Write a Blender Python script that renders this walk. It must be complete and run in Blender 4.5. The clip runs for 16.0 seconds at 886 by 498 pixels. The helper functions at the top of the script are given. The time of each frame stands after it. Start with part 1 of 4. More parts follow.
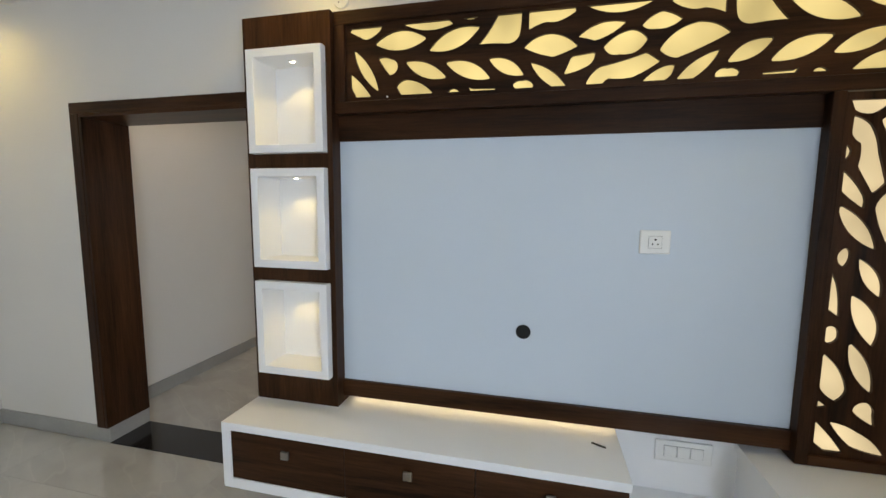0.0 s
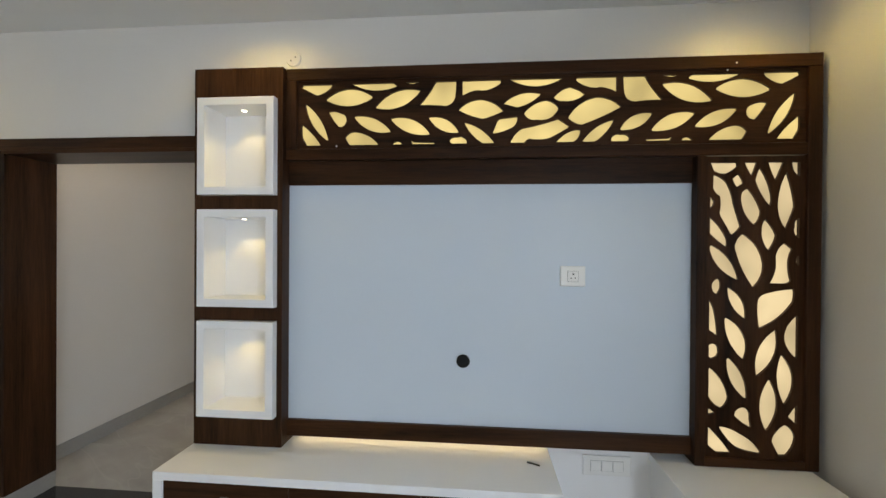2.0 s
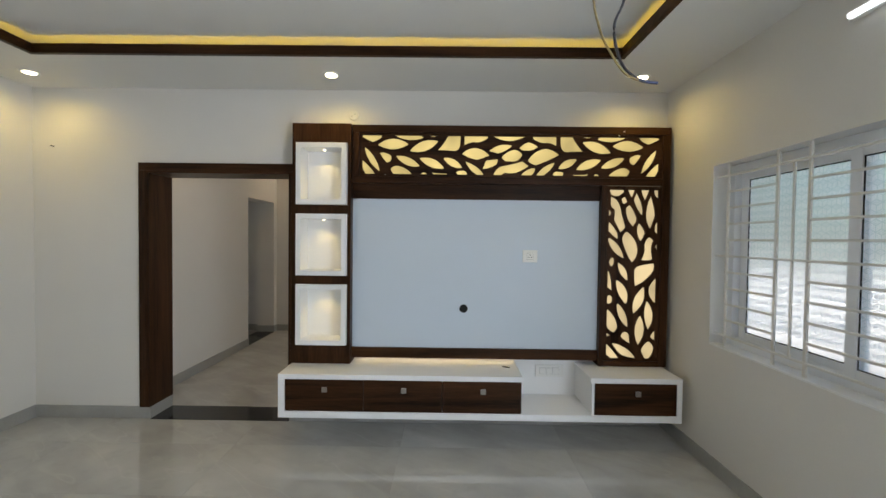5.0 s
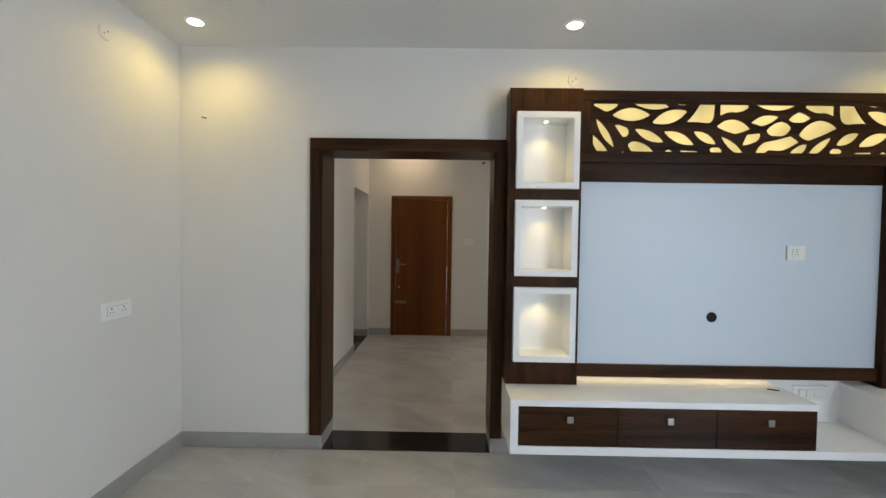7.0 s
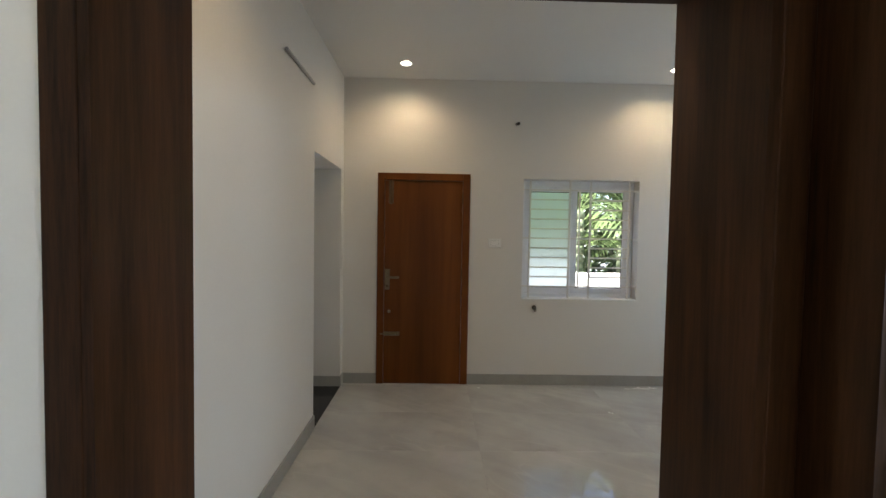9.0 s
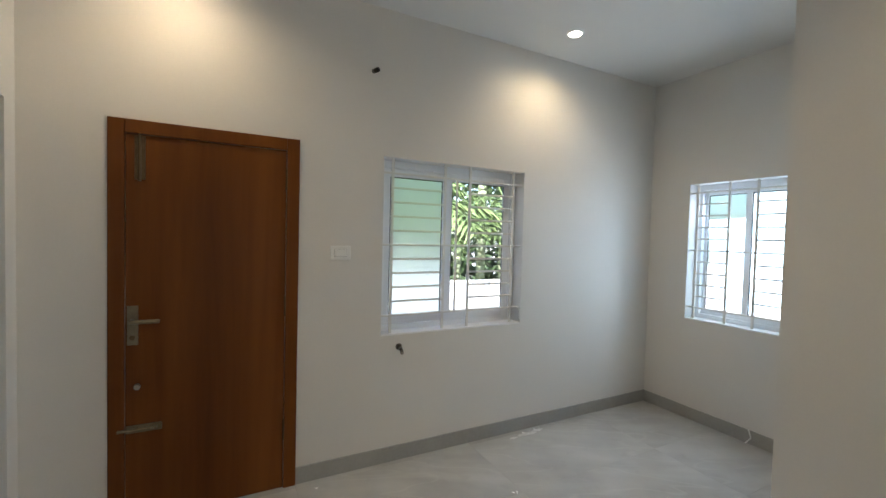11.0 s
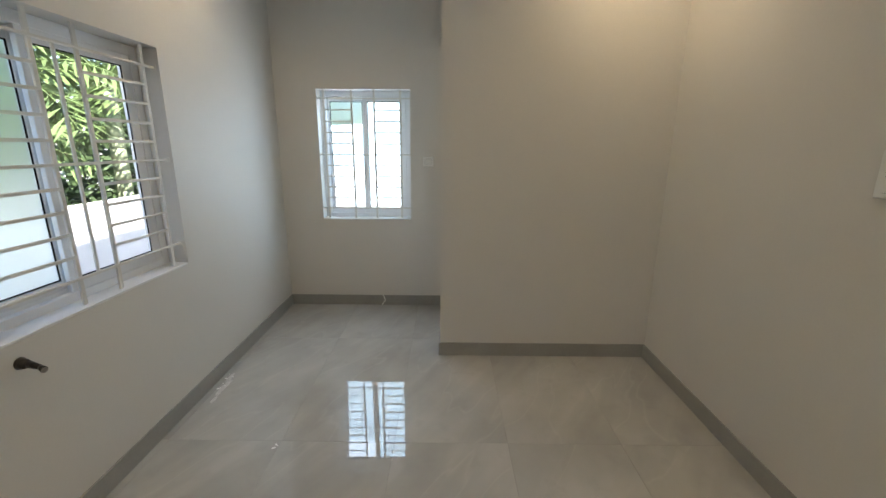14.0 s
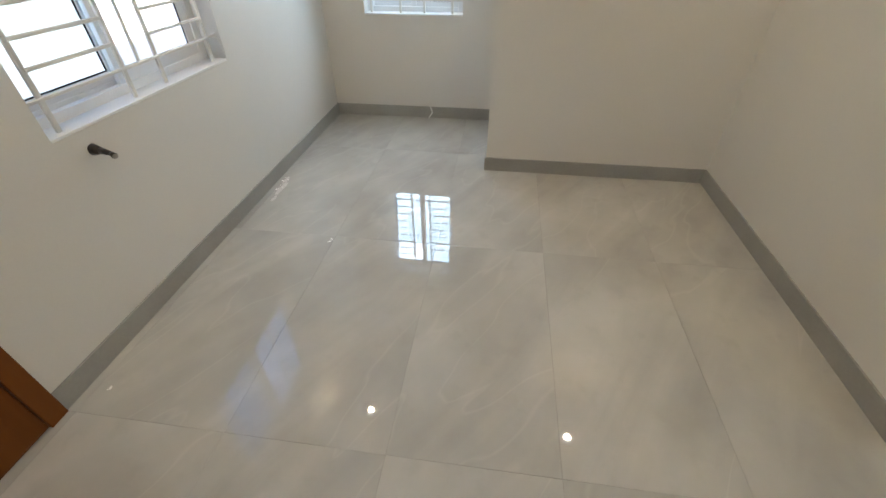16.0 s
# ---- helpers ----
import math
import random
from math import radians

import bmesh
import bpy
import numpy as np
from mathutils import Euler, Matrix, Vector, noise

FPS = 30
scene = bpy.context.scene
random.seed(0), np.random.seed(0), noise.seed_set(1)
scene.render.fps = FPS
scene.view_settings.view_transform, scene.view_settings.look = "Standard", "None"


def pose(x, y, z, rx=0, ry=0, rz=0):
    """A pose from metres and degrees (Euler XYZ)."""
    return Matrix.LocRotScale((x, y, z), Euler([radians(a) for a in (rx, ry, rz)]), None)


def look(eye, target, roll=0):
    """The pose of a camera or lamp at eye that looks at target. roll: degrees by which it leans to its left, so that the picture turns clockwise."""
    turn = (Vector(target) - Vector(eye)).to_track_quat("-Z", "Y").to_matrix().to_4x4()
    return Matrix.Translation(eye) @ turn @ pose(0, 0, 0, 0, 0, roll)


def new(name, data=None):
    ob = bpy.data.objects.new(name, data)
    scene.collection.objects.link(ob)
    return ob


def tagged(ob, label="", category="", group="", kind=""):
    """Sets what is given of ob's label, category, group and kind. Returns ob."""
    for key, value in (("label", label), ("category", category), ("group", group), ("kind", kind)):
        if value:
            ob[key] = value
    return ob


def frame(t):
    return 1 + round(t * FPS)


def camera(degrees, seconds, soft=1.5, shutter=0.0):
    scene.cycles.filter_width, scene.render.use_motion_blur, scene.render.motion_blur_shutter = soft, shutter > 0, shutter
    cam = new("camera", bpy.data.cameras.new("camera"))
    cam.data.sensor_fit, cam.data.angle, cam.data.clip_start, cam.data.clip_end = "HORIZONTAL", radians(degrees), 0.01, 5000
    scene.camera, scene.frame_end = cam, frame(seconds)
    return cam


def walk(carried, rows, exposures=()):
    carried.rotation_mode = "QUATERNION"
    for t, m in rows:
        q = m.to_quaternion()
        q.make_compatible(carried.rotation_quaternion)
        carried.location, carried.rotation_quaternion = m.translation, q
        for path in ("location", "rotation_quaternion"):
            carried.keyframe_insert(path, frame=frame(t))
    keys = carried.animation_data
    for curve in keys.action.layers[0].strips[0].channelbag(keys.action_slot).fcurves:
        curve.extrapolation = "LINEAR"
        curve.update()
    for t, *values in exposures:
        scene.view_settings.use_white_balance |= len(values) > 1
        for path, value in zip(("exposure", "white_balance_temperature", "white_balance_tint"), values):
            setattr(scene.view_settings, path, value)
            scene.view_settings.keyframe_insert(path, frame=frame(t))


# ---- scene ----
cam = camera(94.4, 16.0)

PATH = [
    (0, (3.694, -1.978, 1.578), (3.233, -0.044, 1.357), 0.4),
    (0.5, (3.68, -1.984, 1.578), (3.214, -0.042, 1.478), 0.5),
    (1, (3.671, -1.985, 1.578), (3.261, -0.028, 1.536), 0.5),
    (1.5, (3.656, -2.015, 1.569), (3.361, -0.037, 1.545), 0.4),
    (2, (3.703, -2.151, 1.561), (3.53, -0.158, 1.551), 0.4),
    (2.5, (3.713, -2.338, 1.561), (3.651, -0.339, 1.55), 0.4),
    (3, (3.674, -2.572, 1.554), (3.69, -0.572, 1.538), 0.3),
    (3.2, (3.671, -2.678, 1.556), (3.702, -0.679, 1.538), 0.3),
    (5.3, (3.371, -3.497, 1.553), (3.338, -1.498, 1.503), 0.7),
    (5.5, (3.267, -3.516, 1.554), (3.222, -1.518, 1.504), 0.7),
    (6, (2.783, -3.496, 1.543), (2.725, -1.498, 1.493), 0.8),
    (6.5, (2.288, -3.228, 1.506), (2.242, -1.229, 1.453), 0.8),
    (7, (1.854, -2.832, 1.5), (1.833, -0.833, 1.439), 0.8),
    (7.5, (1.682, -2.354, 1.497), (1.677, -0.355, 1.424), 0.7),
    (8, (1.56, -1.809, 1.484), (1.567, 0.19, 1.41), 0.7),
    (8.2, (1.536, -1.603, 1.49), (1.547, 0.396, 1.417), 0.8),
    (10.3, (1.692, 0.361, 1.553), (2.064, 2.324, 1.469), 1.1),
    (10.5, (1.65, 0.455, 1.572), (2.151, 2.39, 1.486), 1.2),
    (11, (1.558, 0.73, 1.552), (2.477, 2.505, 1.487), 1.5),
    (11.5, (1.478, 1.091, 1.523), (2.861, 2.536, 1.504), 1.1),
    (12, (1.372, 1.416, 1.549), (3.107, 2.411, 1.54), 1.1),
    (12.5, (1.328, 1.68, 1.567), (3.254, 2.22, 1.564), 1.0),
    (13, (1.216, 1.838, 1.603), (3.209, 1.999, 1.572), 0.8),
    (13.5, (1.204, 1.829, 1.611), (3.199, 1.819, 1.469), 0.7),
    (14, (1.245, 1.782, 1.567), (3.184, 1.795, 1.08), 0.4),
    (14.5, (1.286, 1.765, 1.489), (3.087, 1.788, 0.619), 0.4),
    (15, (1.304, 1.758, 1.451), (2.936, 1.78, 0.295), 0.2),
    (15.5, (1.289, 1.758, 1.462), (2.831, 1.82, 0.19), 0.2),
    (16, (1.266, 1.75, 1.482), (2.817, 1.967, 0.239), -0.3),
]
EXPOSURES = [(0, 1.74, 6450, 13), (1, 1.66, 6480, 13), (2, 1.62, 6500, 13), (3, 1.63, 6430, 13), (5.5, 1.6, 6600, 12), (6.2, 1.76, 6450, 12), (7, 1.84, 6320, 12), (8, 1.84, 6450, 12), (10.5, 2.34, 5850, 9), (11, 2.3, 5950, 10), (12, 2.22, 6080, 10),
             (12.3, 2.06, 6250, 10), (12.6, 1.9, 6350, 10), (13, 1.95, 6300, 10), (14.0, 2.12, 6250, 10), (14.6, 2.48, 6250, 10), (15.1, 2.7, 6200, 10), (16, 2.76, 6200, 10)]
walk(cam, [(t, look(eye, target, roll)) for t, eye, target, roll in PATH], EXPOSURES)

# ---- light ----
SKY = 0.15
world = bpy.data.worlds.new("sky")
scene.world = world
world.use_nodes = True
wn = world.node_tree.nodes
wl = world.node_tree.links
sky = wn.new("ShaderNodeTexSky")
sky.sky_type = "NISHITA"
sky.sun_disc = False
sky.sun_elevation = radians(43)
sky.sun_rotation = radians(233)
wl.new(sky.outputs["Color"], wn["Background"].inputs["Color"])
wn["Background"].inputs["Strength"].default_value = SKY

sun_data = bpy.data.lights.new("sun", "SUN")
sun_data.energy = 5.0
sun_data.angle = radians(0.5)
sun_data.color = (1.0, 0.95, 0.88)
sun_lamp = new("sun", sun_data)
sun_lamp.matrix_world = look((-12, -9, 14), (0, 0, 0))


def lamp_spot(x, y, z, watts, colour, size=110, blend=0.8, radius=0.03):
    data = bpy.data.lights.new("spot", "SPOT")
    data.energy, data.color, data.spot_size, data.spot_blend, data.shadow_soft_size = watts, colour, radians(size), blend, radius
    ob = new("spot", data)
    ob.matrix_world = look((x, y, z), (x, y + 0.0001, z - 1))
    return ob


def lamp_area(eye, target, sx, sy, watts, colour):
    data = bpy.data.lights.new("daylight_stand_in", "AREA")
    data.shape, data.size, data.size_y, data.energy, data.color = "RECTANGLE", sx, sy, watts, colour
    ob = new("daylight_stand_in", data)
    ob.matrix_world = look(eye, target)
    return ob


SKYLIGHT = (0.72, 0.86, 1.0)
WARM = (1.0, 0.73, 0.17)
CREAM = (1.0, 0.745, 0.44)
DAY = (0.72, 0.82, 0.93)
# rear three, at y -4.6, are unseen lamps added to match the front row
LIVING_SPOTS = [(0.31, -0.325), (2.6, -0.325), (4.93, -0.325), (0.31, -4.6), (2.6, -4.6), (4.93, -4.6)]
HALL_SPOTS = [(3.73, 2.96), (3.7, 0.71), (1.3, 2.96), (1.3, 0.71)]
for sx, sy in LIVING_SPOTS:
    lamp_spot(sx, sy, 2.765, 3.5, WARM, 164, 0.85)
for sx, sy in HALL_SPOTS:
    lamp_spot(sx, sy, 3.0, 5.9, CREAM, 156, 0.9)
# area lamp in an unseen opening farther back, added to stand in for daylight
lamp_area((5.36, -3.9, 1.46), (0, -3.2, -0.5), 1.5, 1.15, 33, DAY)
# area lamp for the sky in the hall's narrow window, outside its panes
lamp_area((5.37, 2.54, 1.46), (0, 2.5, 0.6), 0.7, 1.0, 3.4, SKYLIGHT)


# ---- materials ----
def material(name):
    m = bpy.data.materials.new(name)
    m.use_nodes = True
    return m, m.node_tree.nodes, m.node_tree.links, m.node_tree.nodes["Principled BSDF"]


def surface(name, base, rough=0.5, var=0.08, scale=6.0, bump=0.0, fine=120.0, metal=0.0, stretch=(1, 1, 1), coat=0.0, spread=0.1, random_tint=0.0):
    """Two scales of variation in colour and gloss, and a fine relief."""
    m, n, l, p = material(name)
    co = n.new("ShaderNodeTexCoord")
    mp = n.new("ShaderNodeMapping")
    mp.inputs["Scale"].default_value = stretch
    l.new(co.outputs["Object"], mp.inputs["Vector"])
    big, small = n.new("ShaderNodeTexNoise"), n.new("ShaderNodeTexNoise")
    for tex, s in ((big, scale), (small, fine)):
        tex.inputs["Scale"].default_value = s
        tex.inputs["Detail"].default_value = 5
        l.new(mp.outputs["Vector"], tex.inputs["Vector"])
    mix = n.new("ShaderNodeMix")
    mix.data_type = "FLOAT"
    mix.inputs[0].default_value = 0.35
    l.new(big.outputs["Fac"], mix.inputs[2])
    l.new(small.outputs["Fac"], mix.inputs[3])
    ramp = n.new("ShaderNodeValToRGB")
    ramp.color_ramp.elements[0].position, ramp.color_ramp.elements[1].position = 0.3, 0.7
    ramp.color_ramp.elements[0].color = (*[c * (1 - var) for c in base], 1)
    ramp.color_ramp.elements[1].color = (*[min(1, c * (1 + var)) for c in base], 1)
    l.new(mix.outputs[0], ramp.inputs["Fac"])
    out = ramp.outputs["Color"]
    if random_tint:
        info = n.new("ShaderNodeObjectInfo")
        hsv = n.new("ShaderNodeHueSaturation")
        rng = n.new("ShaderNodeMapRange")
        rng.inputs["To Min"].default_value, rng.inputs["To Max"].default_value = 1 - random_tint, 1 + random_tint
        l.new(info.outputs["Random"], rng.inputs["Value"])
        l.new(rng.outputs["Result"], hsv.inputs["Value"])
        l.new(out, hsv.inputs["Color"])
        out = hsv.outputs["Color"]
    l.new(out, p.inputs["Base Color"])
    rr = n.new("ShaderNodeMapRange")
    rr.inputs["To Min"].default_value, rr.inputs["To Max"].default_value = max(0.02, rough * (1 - spread)), min(1, rough * (1 + spread))
    l.new(big.outputs["Fac"], rr.inputs["Value"])
    l.new(rr.outputs["Result"], p.inputs["Roughness"])
    p.inputs["Metallic"].default_value = metal
    p.inputs["Coat Weight"].default_value = coat
    p.inputs["Coat Roughness"].default_value = 0.15
    if bump:
        b = n.new("ShaderNodeBump")
        b.inputs["Strength"].default_value = bump
        b.inputs["Distance"].default_value = 0.002
        l.new(small.outputs["Fac"], b.inputs["Height"])
        l.new(b.outputs["Normal"], p.inputs["Normal"])
    return m


def wood(name, dark, light, axis, rough=0.35, grain=28.0, figure=0.62):
    """Veneer with long grain along one axis, streaks and slow figure."""
    m, n, l, p = material(name)
    co = n.new("ShaderNodeTexCoord")
    mp = n.new("ShaderNodeMapping")
    st = [1.0, 1.0, 1.0]
    st[axis] = 0.06
    mp.inputs["Scale"].default_value = st
    l.new(co.outputs["Object"], mp.inputs["Vector"])
    fine, slow = n.new("ShaderNodeTexNoise"), n.new("ShaderNodeTexNoise")
    fine.inputs["Scale"].default_value, fine.inputs["Detail"].default_value, fine.inputs["Roughness"].default_value = grain * 4, 6, 0.7
    slow.inputs["Scale"].default_value, slow.inputs["Detail"].default_value, slow.inputs["Distortion"].default_value = grain * 0.35, 4, 1.2
    l.new(mp.outputs["Vector"], fine.inputs["Vector"])
    l.new(mp.outputs["Vector"], slow.inputs["Vector"])
    mix = n.new("ShaderNodeMix")
    mix.data_type = "FLOAT"
    mix.inputs[0].default_value = figure
    l.new(fine.outputs["Fac"], mix.inputs[2])
    l.new(slow.outputs["Fac"], mix.inputs[3])
    ramp = n.new("ShaderNodeValToRGB")
    ramp.color_ramp.elements[0].position, ramp.color_ramp.elements[1].position = 0.36, 0.66
    ramp.color_ramp.elements[0].color, ramp.color_ramp.elements[1].color = (*dark, 1), (*light, 1)
    l.new(mix.outputs[0], ramp.inputs["Fac"])
    l.new(ramp.outputs["Color"], p.inputs["Base Color"])
    rr = n.new("ShaderNodeMapRange")
    rr.inputs["To Min"].default_value, rr.inputs["To Max"].default_value = rough * 0.8, rough * 1.2
    l.new(fine.outputs["Fac"], rr.inputs["Value"])
    l.new(rr.outputs["Result"], p.inputs["Roughness"])
    p.inputs["Specular IOR Level"].default_value = 0.13
    b = n.new("ShaderNodeBump")
    b.inputs["Strength"].default_value, b.inputs["Distance"].default_value = 0.15, 0.001
    l.new(fine.outputs["Fac"], b.inputs["Height"])
    l.new(b.outputs["Normal"], p.inputs["Normal"])
    return m


def glow(name, colour, strength, uneven=0.0):
    """A glowing surface; where uneven is given, noise paints in lamps behind it."""
    m, n, l, p = material(name)
    p.inputs["Base Color"].default_value = (*[c * 0.25 for c in colour], 1)
    p.inputs["Emission Color"].default_value = (*colour, 1)
    p.inputs["Emission Strength"].default_value = strength
    if uneven:
        co, glow_noise, rng = n.new("ShaderNodeTexCoord"), n.new("ShaderNodeTexNoise"), n.new("ShaderNodeMapRange")
        glow_noise.inputs["Scale"].default_value, glow_noise.inputs["Detail"].default_value = 5.0, 1
        rng.inputs["From Min"].default_value, rng.inputs["From Max"].default_value = 0.3, 0.7
        rng.inputs["To Min"].default_value, rng.inputs["To Max"].default_value = strength * (1 - uneven), strength * (1 + uneven)
        l.new(co.outputs["Object"], glow_noise.inputs["Vector"])
        l.new(glow_noise.outputs["Fac"], rng.inputs["Value"])
        l.new(rng.outputs["Result"], p.inputs["Emission Strength"])
    return m


def tile_material(name):
    """Polished grey marble-look porcelain: clouds, slanting pale streaks and a few thin veins, shifted from tile to tile."""
    m, n, l, p = material(name)
    co, info = n.new("ShaderNodeTexCoord"), n.new("ShaderNodeObjectInfo")
    shift = n.new("ShaderNodeVectorMath")
    shift.operation = "MULTIPLY_ADD"
    shift.inputs[1].default_value = (37.0, 23.0, 5.0)
    l.new(info.outputs["Random"], shift.inputs[0])
    l.new(co.outputs["Object"], shift.inputs[2])
    mp = n.new("ShaderNodeMapping")
    mp.vector_type = "TEXTURE"
    mp.inputs["Rotation"].default_value = (0, 0, radians(-31))
    mp.inputs["Scale"].default_value = (1.5, 0.36, 1)
    l.new(shift.outputs["Vector"], mp.inputs["Vector"])
    streak, cloud, vein = n.new("ShaderNodeTexNoise"), n.new("ShaderNodeTexNoise"), n.new("ShaderNodeTexNoise")
    streak.inputs["Scale"].default_value, streak.inputs["Detail"].default_value, streak.inputs["Distortion"].default_value = 1.25, 4, 0.9
    cloud.inputs["Scale"].default_value, cloud.inputs["Detail"].default_value = 2.0, 6
    vein.inputs["Scale"].default_value, vein.inputs["Detail"].default_value, vein.inputs["Distortion"].default_value = 0.75, 3, 0.35
    l.new(mp.outputs["Vector"], streak.inputs["Vector"])
    l.new(shift.outputs["Vector"], cloud.inputs["Vector"])
    l.new(mp.outputs["Vector"], vein.inputs["Vector"])
    add = n.new("ShaderNodeMix")
    add.data_type = "FLOAT"
    add.inputs[0].default_value = 0.55
    l.new(streak.outputs["Fac"], add.inputs[2])
    l.new(cloud.outputs["Fac"], add.inputs[3])
    ramp = n.new("ShaderNodeValToRGB")
    ramp.color_ramp.elements[0].position, ramp.color_ramp.elements[1].position = 0.33, 0.68
    ramp.color_ramp.elements[0].color, ramp.color_ramp.elements[1].color = (0.375, 0.374, 0.357, 1), (0.545, 0.543, 0.522, 1)
    l.new(add.outputs[0], ramp.inputs["Fac"])
    line = n.new("ShaderNodeValToRGB")
    e = line.color_ramp.elements
    e[0].position, e[1].position = 0.493, 0.507
    e[0].color, e[1].color = (0, 0, 0, 1), (0, 0, 0, 1)
    mid = e.new(0.5)
    mid.color = (1, 1, 1, 1)
    l.new(vein.outputs["Fac"], line.inputs["Fac"])
    amount = n.new("ShaderNodeMath")
    amount.operation = "MULTIPLY"
    amount.inputs[1].default_value = 0.1
    l.new(line.outputs["Color"], amount.inputs[0])
    mixed = n.new("ShaderNodeMix")
    mixed.data_type = "RGBA"
    l.new(amount.outputs[0], mixed.inputs[0])
    l.new(ramp.outputs["Color"], mixed.inputs[6])
    mixed.inputs[7].default_value = (0.82, 0.8, 0.75, 1)
    spot = n.new("ShaderNodeTexNoise")
    spot.inputs["Scale"].default_value, spot.inputs["Detail"].default_value = 9.0, 3
    l.new(shift.outputs["Vector"], spot.inputs["Vector"])
    patch = n.new("ShaderNodeMapRange")
    patch.inputs["From Min"].default_value, patch.inputs["From Max"].default_value = 0.58, 0.75
    patch.inputs["To Min"].default_value, patch.inputs["To Max"].default_value = 0.0, 0.3
    l.new(spot.outputs["Fac"], patch.inputs["Value"])
    blot = n.new("ShaderNodeMix")
    blot.data_type = "RGBA"
    l.new(patch.outputs["Result"], blot.inputs[0])
    l.new(mixed.outputs[2], blot.inputs[6])
    blot.inputs[7].default_value = (0.37, 0.365, 0.342, 1)
    l.new(blot.outputs[2], p.inputs["Base Color"])
    rr = n.new("ShaderNodeMapRange")
    p.inputs["IOR"].default_value = 1.85
    rr.inputs["To Min"].default_value, rr.inputs["To Max"].default_value = 0.004, 0.014
    l.new(cloud.outputs["Fac"], rr.inputs["Value"])
    l.new(rr.outputs["Result"], p.inputs["Roughness"])
    b = n.new("ShaderNodeBump")
    b.inputs["Strength"].default_value, b.inputs["Distance"].default_value = 0.012, 0.01
    wave = n.new("ShaderNodeTexNoise")
    wave.inputs["Scale"].default_value, wave.inputs["Detail"].default_value = 6.0, 1
    l.new(shift.outputs["Vector"], wave.inputs["Vector"])
    l.new(wave.outputs["Fac"], b.inputs["Height"])
    l.new(b.outputs["Normal"], p.inputs["Normal"])
    return m


def glass(name, rough, tint=(1, 1, 1), bump=0.0):
    m, n, l, p = material(name)
    p.inputs["Base Color"].default_value = (*tint, 1)
    p.inputs["Transmission Weight"].default_value = 1.0
    p.inputs["Roughness"].default_value = rough
    p.inputs["IOR"].default_value = 1.2
    return m


M_WALL = surface("white wall paint", (0.7, 0.68, 0.64), 0.55, 0.03, 1.5, 0.12, 90)
M_CEIL = surface("white ceiling paint", (0.74, 0.735, 0.71), 0.7, 0.02, 1.5, 0.06, 90)
M_REVEAL = surface("white window reveal paint", (0.8, 0.8, 0.79), 0.5, 0.03, 3, 0.1, 90)
M_SKIRT = surface("grey skirting tile", (0.33, 0.325, 0.305), 0.3, 0.1, 4, 0.0, 60)
M_GRANITE = surface("black polished granite", (0.012, 0.012, 0.014), 0.12, 0.6, 60, 0.0, 300)
M_GROUT = surface("grey tile grout", (0.33, 0.325, 0.305), 0.6, 0.4, 1.6, 0.2, 200)
M_TILE = tile_material("polished grey porcelain tile")
M_WALNUT_X = wood("walnut laminate lying", (0.010, 0.004, 0.0016), (0.07, 0.029, 0.0115), 0)
M_WALNUT_Z = wood("walnut laminate upright", (0.010, 0.004, 0.0016), (0.07, 0.029, 0.0115), 2)
M_TEAK = wood("polished teak", (0.088, 0.0275, 0.0062), (0.18, 0.06, 0.0125), 2, 0.3, 6, 0.8)
M_LAM = surface("white matt laminate", (0.84, 0.845, 0.85), 0.4, 0.02, 3, 0.03, 200)
M_PANEL = surface("white television panel laminate", (0.585, 0.66, 0.745), 0.45, 0.015, 2, 0.03, 200)
M_PLASTIC = surface("white plastic", (0.8, 0.8, 0.78), 0.35, 0.02, 10)
M_GREYPLAST = surface("grey plastic", (0.3, 0.3, 0.3), 0.4, 0.05, 10)
M_BLACK = surface("matt black and hole shade", (0.004, 0.004, 0.004), 0.8, 0.2, 20)
M_STEEL = surface("brushed steel", (0.33, 0.31, 0.28), 0.35, 0.1, 30, metal=1.0)
M_NICKEL = surface("aged satin nickel", (0.2, 0.165, 0.11), 0.42, 0.15, 30, metal=0.95)
M_BRASS = surface("antique brass", (0.13, 0.09, 0.05), 0.4, 0.2, 30, metal=0.9)
M_DARKMETAL = surface("dark plumbing metal", (0.05, 0.045, 0.04), 0.35, 0.2, 40, metal=0.6)
M_UPVC = surface("white upvc", (0.8, 0.815, 0.84), 0.3, 0.02, 5)
M_GRILLE = surface("white enamelled steel", (0.74, 0.72, 0.68), 0.4, 0.05, 20)
M_FROST = glass("frosted window glass", 0.75, (0.7, 0.79, 0.84))
M_FINE = glass("patterned window glass", 0.34, (0.6, 0.68, 0.69))
M_ETCH, n, l, p = material("etched glass lines")
p.inputs["Base Color"].default_value = (0.85, 0.87, 0.88, 1)
p.inputs["Roughness"].default_value = 0.8
thin_light = n.new("ShaderNodeBsdfTranslucent")
thin_light.inputs["Color"].default_value = (1.0, 1.0, 1.0, 1)
both = n.new("ShaderNodeMixShader")
both.inputs[0].default_value = 0.95
l.new(p.outputs[0], both.inputs[1])
l.new(thin_light.outputs[0], both.inputs[2])
l.new(both.outputs[0], n["Material Output"].inputs["Surface"])
M_CLEAR = glass("clear window glass", 0.0)
M_GLOW_TOP = glow("backlit cream acrylic", (1.0, 0.775, 0.29), 0.22, 0.3)
M_GLOW_SIDE = glow("backlit pale acrylic", (1.0, 0.79, 0.43), 0.22, 0.25)
M_COVE = glow("yellow led strip", (1.0, 0.68, 0.06), 2.1)
M_STRIP = glow("warm led strip", (1.0, 0.78, 0.42), 1.3)
M_LAMP = glow("lit lamp diffuser", (1.0, 0.86, 0.55), 4.0)
